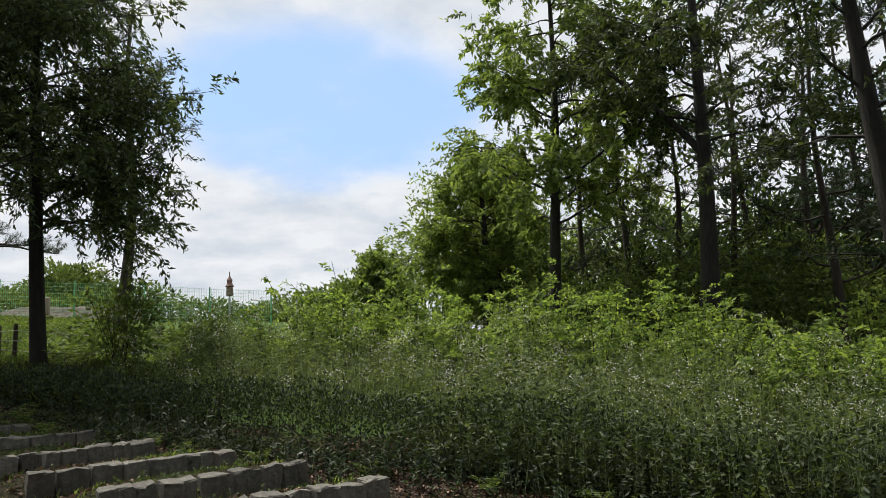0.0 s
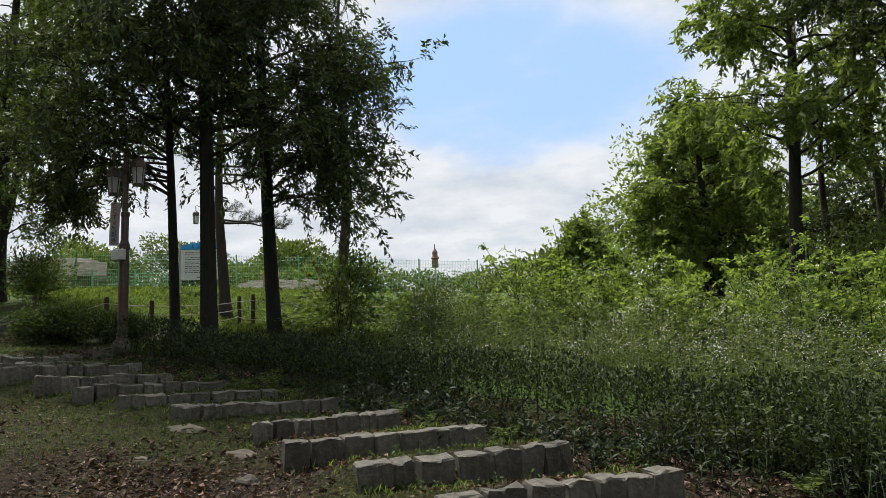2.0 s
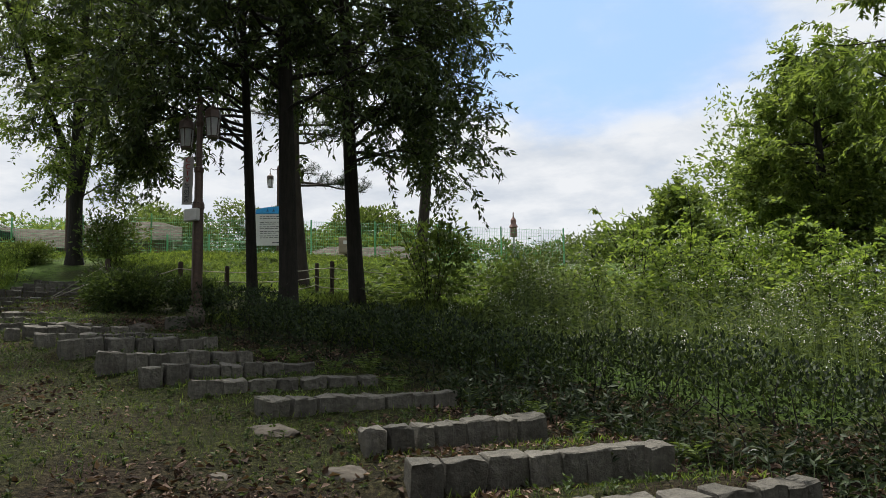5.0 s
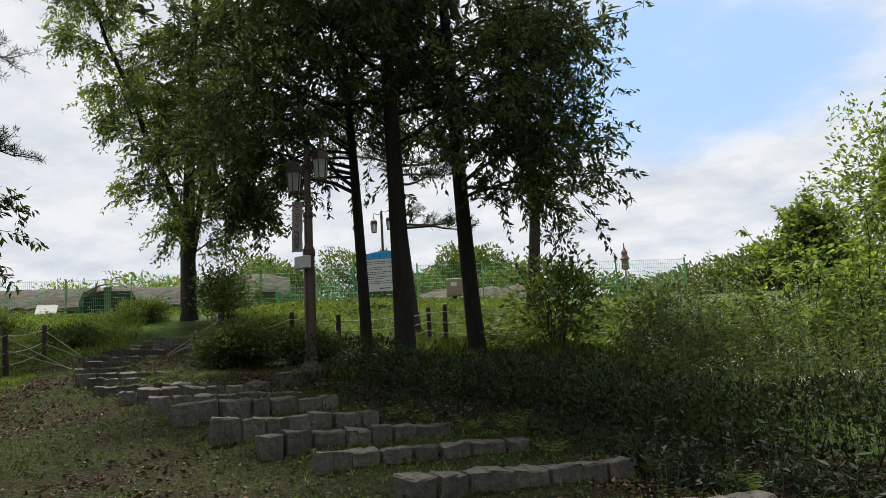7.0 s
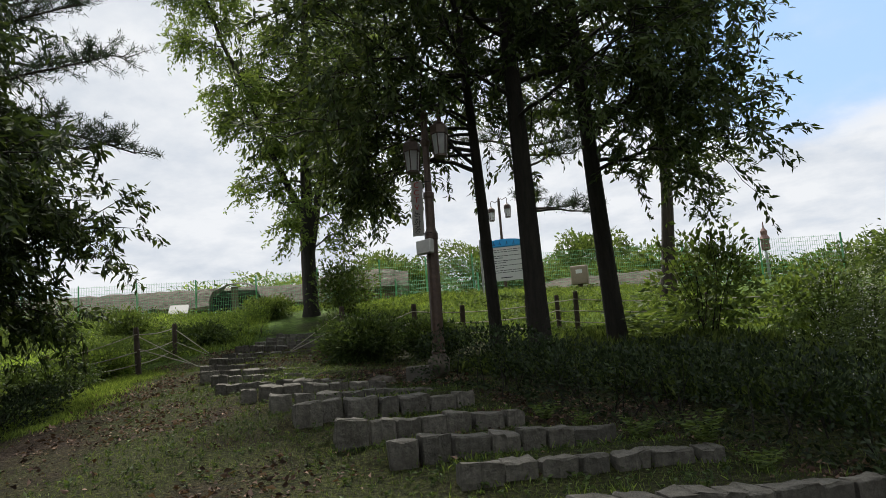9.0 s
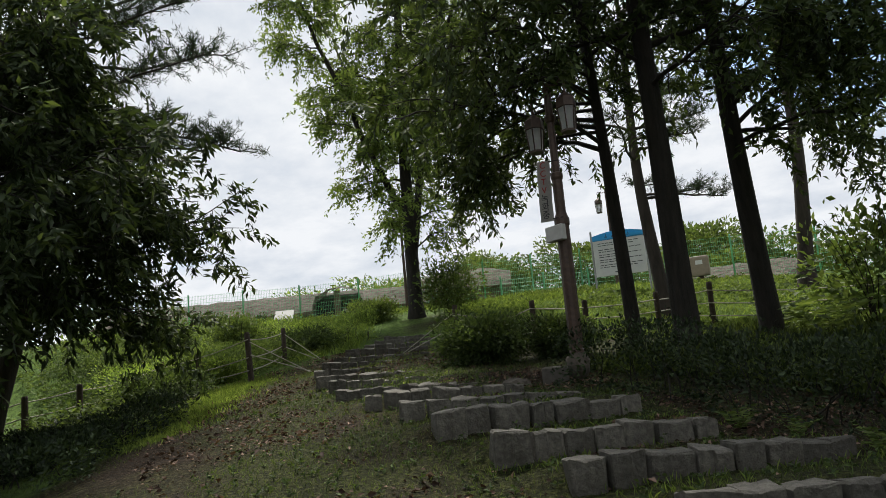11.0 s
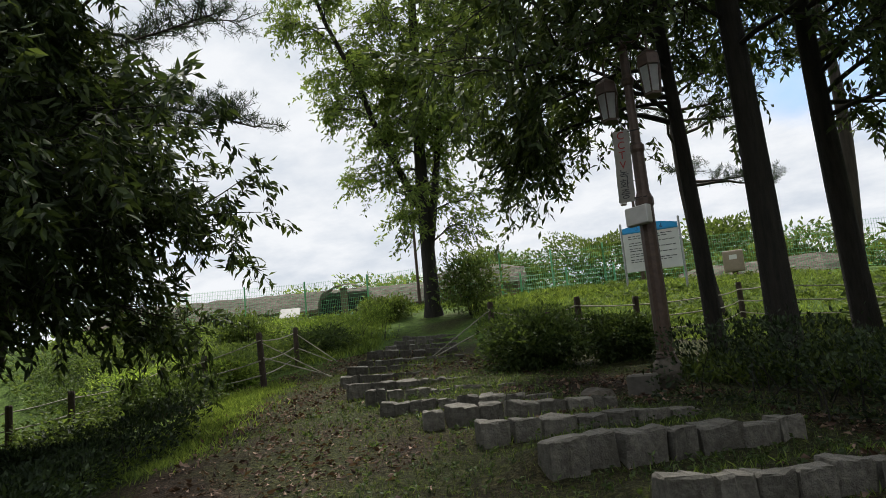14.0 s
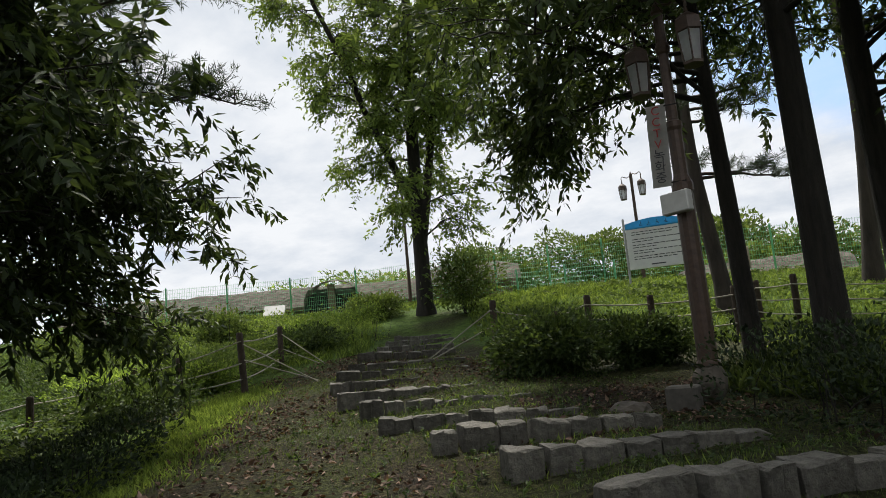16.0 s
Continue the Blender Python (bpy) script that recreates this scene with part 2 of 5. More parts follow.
def frosted():
    m, n, l, b = material("frosted_lantern_glass")
    f = noise_tex(n, l, 9.0, 5.0)
    l.new(ramp(n, l, f, [(0.3, (0.44, 0.44, 0.43)), (0.7, (0.64, 0.64, 0.62))]), b.inputs["Base Color"])
    b.inputs["Roughness"].default_value, b.inputs["Transmission Weight"].default_value = 0.55, 0.65
    return m


M_FROST = frosted()


# ---- geometry helpers ----
def smooth(a, b, v):
    k = np.clip((np.asarray(v, float) - a) / (b - a), 0, 1)
    return k * k * (3 - 2 * k)


def soft(v):
    return np.logaddexp(0.0, v)


# the stone rows: both ends of the front edge and the height of the top
ROWS_STEP = [
    (-2.1, 5.55, -0.50, 6.55, 0.40), (-2.98, 6.30, -1.41, 7.47, 0.45), (-3.90, 6.80, -2.31, 8.05, 0.53), (-4.50, 7.32, -3.32, 8.36, 0.64),
    (-5.73, 7.77, -4.44, 9.28, 0.73), (-6.85, 8.20, -5.50, 9.73, 0.82), (-7.75, 8.50, -6.52, 10.05, 0.92), (-8.55, 8.68, -7.55, 10.27, 1.03),
    (-9.57, 9.10, -8.52, 10.80, 1.17), (-10.72, 9.69, -9.55, 11.38, 1.21), (-11.77, 10.03, -10.50, 11.50, 1.30), (-12.85, 10.40, -11.40, 11.65, 1.35),
    (-13.71, 10.89, -12.46, 12.40, 1.43), (-14.57, 11.28, -13.58, 13.14, 1.52), (-15.60, 11.95, -14.60, 13.75, 1.62), (-16.45, 12.71, -15.1, 14.27, 1.73),
    (-17.2, 13.55, -15.8, 15.0, 1.84), (-18.4, 14.75, -17.1, 16.15, 2.02), (-19.3, 16.0, -18.1, 17.2, 2.14), (-20.1, 17.0, -19.0, 18.2, 2.27),
    (-20.9, 18.0, -19.9, 19.1, 2.40),
]


def trodden(x, y):
    """Where bare, leaf-strewn soil (below 0) gives way to moss (above 0)."""
    v = np.sin(1.05 * x + 0.5 * y + 0.6) * np.sin(0.8 * y - 0.55 * x + 1.0) + 0.45 * np.sin(2.7 * x + 1.1 * y) * np.sin(2.3 * y - x + 0.4)
    s, p = -0.72 * x + 0.69 * y, 0.69 * x + 0.72 * y
    return v + 0.28 * np.sin(5.9 * x + 2.0 * y) * np.sin(5.1 * y) + 0.85 * smooth(6.5, 9.5, s) - 0.7 * smooth(-1.2, -2.6, p) - 0.25


def terraced(x, y, z):
    """The soil filled in behind each stone row."""
    for x0, y0, x1, y1, top in ROWS_STEP:
        w = math.hypot(x1 - x0, y1 - y0)
        cx, cy = (x1 - x0) / w, (y1 - y0) / w
        u, v = (x - x0) * cx + (y - y0) * cy, (y - y0) * cx - (x - x0) * cy
        k = smooth(-0.25, 0.12, u) * (1 - smooth(w - 0.12, w + 0.3, u)) * smooth(0.04, 0.26, v) * (1 - smooth(0.4, 1.05, v))
        z = z + k * np.maximum(0, top - 0.055 - z)
    return z


def ground_z(x, y):
    """The hillside: a slope that climbs with the steps, falls off beyond the rope fence and steepens to the hut terrace."""
    x, y = np.asarray(x, float), np.asarray(y, float)
    xc = -36 + soft(x + 36) - soft(x - 24)
    yc = -16 + soft(y + 16) - soft(y - 36)
    s, p = -0.72 * xc + 0.69 * yc, 0.69 * xc + 0.72 * yc
    z = -0.13 - 0.07 * xc + 0.04 * yc
    z = z + 0.55 * smooth(17, 31, s) + 0.55 * smooth(27.5, 35, s) * (0.35 + 0.65 * smooth(-5, 1, p))
    z = z + 0.55 * smooth(23, 29, s) * smooth(0, 4, p) * (1 - smooth(30, 36, s))
    z = z + (0.08 * smooth(11, 15, s) + 0.04 * smooth(15, 18, s)) * (1 - smooth(20, 23, s))
    z = z - 0.15 * smooth(22, 26, s) * (1 - smooth(28, 31, s)) * np.exp(-((p + 0.8) / 2.2) ** 2)
    z = z - 0.175 * soft(-2.0 - p) * (1 - smooth(26, 33, s))
    z = z - 0.11 * (1 - smooth(7.2, 9.0, s)) * (1 - smooth(4.6, 5.4, p))
    z = z + 0.05 * soft(yc - 12) / (1 + np.exp(-(xc + 5) / 2.0))
    z = terraced(x, y, z)
    return z + 0.035 * np.sin(1.3 * x + 0.7 * y) * np.sin(0.9 * y - 0.5 * x) + 0.015 * np.sin(3.1 * x + 1) * np.sin(2.7 * y)


def gz(x, y):
    return float(ground_z(x, y))


def mesh_np(name, verts, tris, mat, smooth_faces=False, colours=None):
    me = bpy.data.meshes.new(name)
    verts, tris = np.asarray(verts, np.float32), np.asarray(tris, np.int32)
    me.vertices.add(len(verts))
    me.vertices.foreach_set("co", verts.ravel())
    k = tris.shape[1]
    me.loops.add(tris.size)
    me.loops.foreach_set("vertex_index", tris.ravel())
    me.polygons.add(len(tris))
    me.polygons.foreach_set("loop_start", np.arange(0, tris.size, k, dtype=np.int32))
    if smooth_faces:
        me.polygons.foreach_set("use_smooth", np.ones(len(tris), bool))
    me.update(calc_edges=True)
    me.materials.append(mat)
    return me


def hang(name, me, parent=None, label=""):
    ob = new(name, me)
    ob.parent = parent
    if label:
        tagged(ob, label)
    return ob


def thing(name, place, label, category, group="", kind=""):
    e = new(name)
    e.location = place
    e.empty_display_size = 0.1
    return tagged(e, label, category, group, kind)


def part(name, bm, mat, parent, label=""):
    me = bpy.data.meshes.new(name)
    bmesh.ops.recalc_face_normals(bm, faces=bm.faces)
    bm.to_mesh(me)
    bm.free()
    me.materials.append(mat)
    return hang(name, me, parent, label)


def box(bm, x0, y0, z0, x1, y1, z1, bevel=0.0, m=None):
    r = bmesh.ops.create_cube(bm, size=1)["verts"]
    bmesh.ops.transform(bm, verts=r, matrix=Matrix.Translation(((x0 + x1) / 2, (y0 + y1) / 2, (z0 + z1) / 2)) @ Matrix.Diagonal((abs(x1 - x0), abs(y1 - y0), abs(z1 - z0), 1)))
    if bevel:
        es = list({e for v in r for e in v.link_edges})
        got = bmesh.ops.bevel(bm, geom=es, offset=bevel, segments=1, affect="EDGES")
        r = list({v for f in got["faces"] for v in f.verts} | {v for v in r if v.is_valid})
    if m is not None:
        bmesh.ops.transform(bm, verts=r, matrix=m)
    return bm


def boxm(*a, **k):
    return box(bmesh.new(), *a, **k)


def turned(profile, sides=10, m=None):
    """A solid of revolution from (radius, height) pairs."""
    bm = bmesh.new()
    rings = []
    for r, z in profile:
        rings.append([bm.verts.new((r * math.cos(2 * math.pi * i / sides), r * math.sin(2 * math.pi * i / sides), z)) for i in range(sides)])
    for a, b in zip(rings, rings[1:]):
        for i in range(sides):
            bm.faces.new((a[i], a[(i + 1) % sides], b[(i + 1) % sides], b[i]))
    bm.faces.new(rings[0][::-1])
    bm.faces.new(rings[-1])
    if m is not None:
        bmesh.ops.transform(bm, verts=bm.verts, matrix=m)
    return bm


def unit(v):
    return v / np.maximum(np.linalg.norm(v, axis=-1, keepdims=True), 1e-9)


def tubes(paths, sides=6):
    """Tapered tubes along (points, radii); returns vertices and quads."""
    V, Q, k0 = [], [], 0
    for pts, rad in paths:
        pts = np.asarray(pts, float)
        rad = np.asarray(rad, float)
        tan = unit(np.gradient(pts, axis=0))
        ref = np.where(np.abs(tan[:, 2:3]) > 0.9, np.array([[1.0, 0, 0]]), np.array([[0, 0, 1.0]]))
        u = unit(np.cross(tan, ref))
        w = np.cross(tan, u)
        a = np.linspace(0, 2 * np.pi, sides, endpoint=False)
        ring = pts[:, None] + rad[:, None, None] * (np.cos(a)[None, :, None] * u[:, None] + np.sin(a)[None, :, None] * w[:, None])
        V.append(ring.reshape(-1, 3))
        n = len(pts)
        i, j = np.meshgrid(np.arange(n - 1), np.arange(sides), indexing="ij")
        j2 = (j + 1) % sides
        Q.append(np.stack([i * sides + j, i * sides + j2, (i + 1) * sides + j2, (i + 1) * sides + j], -1).reshape(-1, 4) + k0)
        k0 += n * sides
    return np.concatenate(V), np.concatenate(Q)


def leaf_arrays(rng, P, D, length, width, fold=0.25, curl=0.12):
    """One folded, pointed leaf of four vertices at each P, pointing along D."""
    n = len(P)
    D = unit(D)
    R = unit(rng.normal(size=(n, 3)) + np.array([0, 0, 0.8]))
    S = unit(np.cross(D, R))
    U = np.cross(S, D)
    L = (length * rng.uniform(0.65, 1.25, n))[:, None]
    W = L * width / length * 0.5
    mid = P + D * L * 0.45
    V = np.stack([P, mid + S * W + U * W * fold, P + D * L - U * L * curl, mid - S * W + U * W * fold], 1).reshape(-1, 3)
    i = np.arange(n)[:, None] * 4
    T = np.concatenate([i + np.array([[0, 1, 2]]), i + np.array([[0, 2, 3]])], 1).reshape(-1, 3)
    return V, T


def leaves_at(rng, anchors, per, spread, length, width, droop=0.3):
    """Sprays: at each anchor (place, direction) a hanging twiglet with leaves on both its sides. Returns leaves and twiglets."""
    A = np.array([a for a, _ in anchors])
    B = np.array([b for _, b in anchors])
    n = len(A)
    A = A + rng.normal(size=(n, 3)) * 0.07
    W = unit(unit(B) * 0.6 + rng.normal(size=(n, 3)) * 0.6 + np.array([0, 0, -0.45 * droop]))
    L = spread * 2.5 * rng.uniform(0.6, 1.3, n)
    side = unit(np.cross(W, rng.normal(size=(n, 3)) * 0.5 + np.array([0, 0, 1.0])))
    f = (np.arange(per)[None] + rng.uniform(0, 1, (n, per))) / per
    sag = np.array([0, 0, -0.5 * droop])
    P = A[:, None] + W[:, None] * (L[:, None] * f)[..., None] + sag * (L[:, None] * f ** 2)[..., None] + rng.normal(size=(n, per, 3)) * 0.035
    flip = np.where(np.arange(per) % 2 == 0, 1.0, -1.0)[None, :, None]
    D = W[:, None] * 0.55 + side[:, None] * flip * 0.8 + rng.normal(size=(n, per, 3)) * 0.42 + np.array([0, 0, -0.75 * droop])
    V, T = leaf_arrays(rng, P.reshape(-1, 3), D.reshape(-1, 3), length, width)
    twigs = [(np.stack([A[k], A[k] + W[k] * L[k] + sag * L[k]]), np.array([0.006, 0.003])) for k in range(n)]
    return V, T, twigs


def curve_path(rng, a, d, length, steps, wander=0.12, rise=0.0):
    pts = [np.array(a, float)]
    d = unit(np.array(d, float))
    for i in range(steps):
        d = unit(d + rng.normal(size=3) * wander + np.array([0, 0, rise]))
        pts.append(pts[-1] + d * length / steps)
    return np.array(pts)


def grow(rng, trunk, radii, lo, spread, limbs, sub=4, up=0.35, dense=1.0, shape=None, low_side=None):
    """Limbs and twigs on a trunk given as points; returns tube paths and twig anchors."""
    trunk = np.array(trunk, float)
    paths, anchors = [], []
    h0, h1 = trunk[0, 2], trunk[-1, 2]
    for i in range(limbs):
        f = lo + (1 - lo) * (i + rng.uniform(0, 0.9)) / limbs
        z = h0 + f * (h1 - h0)
        c = np.array([np.interp(z, trunk[:, 2], trunk[:, k]) for k in range(3)])
        r = float(np.interp(z, trunk[:, 2], radii))
        a = i * 2.4 + rng.uniform(-0.5, 0.5)
        g = (f - lo) / (1 - lo)
        if low_side is not None and g < 0.22:
            a = low_side + rng.uniform(-1.1, 1.1)
        reach = spread * (shape(g) if shape else (0.75 + 0.5 * math.sin(math.pi * min(1, g * 0.9 + 0.15))) * (1 - 0.55 * g)) * rng.uniform(0.75, 1.2)
        pitch = up * (0.3 + 1.3 * g)
        limb = curve_path(rng, c, (math.cos(a), math.sin(a), pitch + 0.35), reach, 7, 0.2, -0.05)
        rr = np.linspace(min(r * 0.45, 0.012 + reach * 0.011), 0.006, 8)
        paths.append((limb, rr))
        nsub = max(2, int(sub * reach / spread * 1.6 + 1))
        for j in range(nsub):
            t = 0.2 + 0.8 * (j + rng.uniform(0, 1)) / nsub
            q = np.array([np.interp(t * 7, np.arange(8), limb[:, k]) for k in range(3)])
            b = a + rng.uniform(-1.3, 1.3)
            tw = curve_path(rng, q, (math.cos(b), math.sin(b), rng.uniform(-0.5, 0.5)), reach * rng.uniform(0.25, 0.5), 4, 0.2, -0.06)
            paths.append((tw, np.linspace(0.014, 0.004, 5)))
            for k in range(1, 5):
                for _ in range(max(1, int(round(dense)))):
                    anchors.append((tw[k] + rng.normal(size=3) * 0.1, unit(tw[k] - tw[k - 1])))
        anchors.append((limb[-1], unit(limb[-1] - limb[-2])))
    return paths, anchors


def tree(name, base, top, r0, lo, spread, limbs, leafmat, barkmat, label, category, seed, per=9, leaf=(0.15, 0.05), sub=4,
         up=0.35, dense=1.0, forks=(), clump=0.24, droop=0.3, shape=None, bend=0.06, group="", sides=10, low_side=None, boughs=()):
    """A tree: flared trunk, limbs, twigs and leaves as two parts. base and top: (x, y) and (x, y, height above the ground)."""
    rng = np.random.default_rng(seed)
    z0 = gz(*base) - 0.12
    th = thing(name, (base[0], base[1], z0), label, category, group)
    n = 12
    f = np.linspace(0, 1, n)
    dx, dy, h = top[0] - base[0], top[1] - base[1], top[2]
    ph = rng.uniform(0, 6, 2)
    tr = np.stack([dx * f + bend * np.sin(f * 5 + ph[0]) * f * 3, dy * f + bend * np.sin(f * 4 + ph[1]) * f * 3, h * f], 1)
    rad = r0 * (1 - 0.8 * f ** 1.1)
    rad[0] = r0 * 1.45
    tr = np.insert(tr, 1, tr[0] * 0.7 + tr[1] * 0.3, 0)
    rad = np.insert(rad, 1, r0 * 1.06)
    stems = [(tr, rad)]
    for (fh, ang, length, r, lift) in forks:
        c = np.array([np.interp(fh, tr[:, 2], tr[:, k]) for k in range(3)])
        st = curve_path(rng, c, (math.cos(ang), math.sin(ang), lift), length, 9, 0.06, 0.03)
        stems.append((st, np.linspace(r, r * 0.3, 10)))
    paths, anchors = list(stems), []
    for k, (pts, rr) in enumerate(stems):
        share = limbs if k == 0 else max(4, limbs // 2)
        pa, an = grow(rng, pts, rr, lo if k == 0 else 0.25, spread if k == 0 else spread * 0.75, share, sub, up, dense, shape, low_side if k == 0 else None)
        paths += pa
        anchors += an
    for bz, ang, length, drop in boughs:
        c = np.array([np.interp(bz, tr[:, 2], tr[:, k]) for k in range(3)])
        limb = curve_path(rng, c, (math.cos(ang), math.sin(ang), 0.25), length, 8, 0.08, -drop)
        paths.append((limb, np.linspace(0.035, 0.007, 9)))
        for j in range(int(3 + length * 3)):
            t = rng.uniform(0.25, 1.0) * 8
            q = np.array([np.interp(t, np.arange(9), limb[:, k]) for k in range(3)])
            b = ang + rng.uniform(-1.4, 1.4)
            tw = curve_path(rng, q, (math.cos(b), math.sin(b), rng.uniform(-0.6, 0.3)), rng.uniform(0.35, 0.9), 4, 0.2, -0.06)
            paths.append((tw, np.linspace(0.012, 0.004, 5)))
            anchors += [(tw[k], unit(tw[k] - tw[k - 1])) for k in range(1, 5)]
    v1, q1 = tubes(stems, sides)
    V, T, twigs = leaves_at(rng, anchors, per, clump, leaf[0], leaf[1], droop)
    v2, q2 = tubes(paths[len(stems):], 4)
    v3, q3 = tubes(twigs, 3)
    trunk_me = mesh_np("trunk", np.concatenate([v1, v2, v3]), np.concatenate([q1, q2 + len(v1), q3 + len(v1) + len(v2)]), barkmat, True)
    hang("trunk", trunk_me, th)
    hang("crown", mesh_np("crown", V, T, leafmat), th)
    return th


def pine(name, base, top, r0, whorls, seed, label, bare=0.45, reach=2.6, group="", boughs=()):
    """A red pine: bare lower trunk, flat layered branches that carry needle tufts."""
    rng = np.random.default_rng(seed)
    z0 = gz(*base) - 0.12
    th = thing(name, (base[0], base[1], z0), label, "pine tree", group)
    f = np.linspace(0, 1, 14)
    dx, dy, h = top[0] - base[0], top[1] - base[1], top[2]
    tr = np.stack([dx * f + 0.15 * np.sin(f * 7 + seed), dy * f + 0.12 * np.sin(f * 6), h * f], 1)
    rad = r0 * (1 - 0.8 * f)
    rad[0] *= 1.3
    stems, V, T, k0 = [(tr, rad)], [], [], 0
    tufts, dirs = [], []
    for i in range(-len(boughs), whorls):
        g = bare + (1 - bare) * (i + rng.uniform(0, 0.7)) / whorls
        c = np.array([np.interp(g * h, tr[:, 2], tr[:, k]) for k in range(3)])
        a = i * 2.3 + rng.uniform(-0.6, 0.6)
        ln = reach * (1.1 - 0.75 * (g - bare) / (1 - bare)) * rng.uniform(0.7, 1.2)
        if i < 0:
            z, a, ln = boughs[i]
            c = np.array([np.interp(z, tr[:, 2], tr[:, k]) for k in range(3)])
        limb = curve_path(rng, c, (math.cos(a), math.sin(a), 0.05), ln, 7, 0.2 if i >= 0 else 0.07, 0.03 if i >= 0 else -0.03)
        stems.append((limb, np.linspace(0.045, 0.012, 8)))
        for j in range(int(5 + ln * (4 if i >= 0 else 9))):
            t = rng.uniform(0.35, 1.0) * 7
            q = np.array([np.interp(t, np.arange(8), limb[:, k]) for k in range(3)])
            b = a + rng.uniform(-1.5, 1.5)
            tw = curve_path(rng, q, (math.cos(b), math.sin(b), rng.uniform(0, 0.5)), rng.uniform(0.25, 0.7), 3, 0.2, 0.08)
            stems.append((tw, np.linspace(0.012, 0.005, 4)))
            for e in (1, 2, 3):
                tufts.append(tw[e])
                dirs.append(unit(tw[e] - tw[e - 1]))
    v, q = tubes(stems[:1], 9)
    v2, q2 = tubes(stems[1:], 4)
    hang("trunk", mesh_np("trunk", np.concatenate([v, v2]), np.concatenate([q, q2 + len(v)]), M_PINEBARK, True), th)
    per = 12 if group else 26
    P = np.repeat(np.array(tufts), per, 0)
    D = np.repeat(np.array(dirs), per, 0) * 0.5 + unit(rng.normal(size=(len(P), 3))) + np.array([0, 0, 0.25])
    V, T = leaf_arrays(rng, P + rng.normal(size=P.shape) * 0.03, D, 0.17 if group else 0.13, 0.03 if group else 0.012, 0.1, 0.02)
    hang("crown", mesh_np("crown", V, T, M_PINE), th)
    return th


def in_blob(rng, n, c, r, rough=0.28, shell=0.55):
    """Points in an uneven ellipsoid, thickest towards its skin."""
    d = unit(rng.normal(size=(n, 3)))
    w = 1 + rough * (np.sin(3.1 * d[:, 0] + c[0]) * np.sin(2.7 * d[:, 1] + c[1]) + 0.7 * np.sin(5.3 * d[:, 2] + 4.1 * d[:, 0] + c[1]))
    k = shell + (1 - shell) * rng.uniform(0, 1, n) ** 0.7
    return np.array(c) + d * np.array(r) * (w * k)[:, None], d


def bush(name, x, y, r, mat, label, seed, n=5000, leaf=(0.07, 0.03), category="bush", group="", lobes=6, stems=14):
    """A leafy bush: several lobes of leaves on real stems."""
    rng = np.random.default_rng(seed)
    z0 = gz(x, y)
    th = thing(name, (x, y, z0 - 0.05), label, category, group)
    P, D, paths = [], [], []
    for i in range(lobes):
        a = rng.uniform(0, 6.28)
        q = math.sqrt(rng.uniform(0, 1)) * 0.55 if i else 0
        c = np.array([math.cos(a) * r[0] * q, math.sin(a) * r[1] * q, r[2] * rng.uniform(0.45, 0.62)])
        rr = np.array([r[0] * 0.6, r[1] * 0.6, r[2] * 0.45]) * rng.uniform(0.8, 1.15)
        p, d = in_blob(rng, n // lobes, c, rr)
        keep = p[:, 2] > 0.02
        P.append(p[keep])
        D.append(d[keep])
    for i in range(stems):
        a = rng.uniform(0, 6.28)
        paths.append((curve_path(rng, (0.1 * math.cos(a), 0.1 * math.sin(a), 0), (math.cos(a) * r[0] * 0.5, math.sin(a) * r[1] * 0.5, r[2]), r[2] * 0.95, 5, 0.12), np.linspace(0.012, 0.004, 6)))
    v, q = tubes(paths, 4)
    tagged(hang("branchwork", mesh_np("branchwork", v, q, M_BARK), th), kind="stuff")
    P, D = np.concatenate(P), np.concatenate(D)
    V, T = leaf_arrays(rng, P, D + rng.normal(size=P.shape) * 0.7 + np.array([0, 0, 0.25]), leaf[0], leaf[1])
    tagged(hang("foliage", mesh_np("foliage", V, T, mat), th), kind="stuff")
    return th


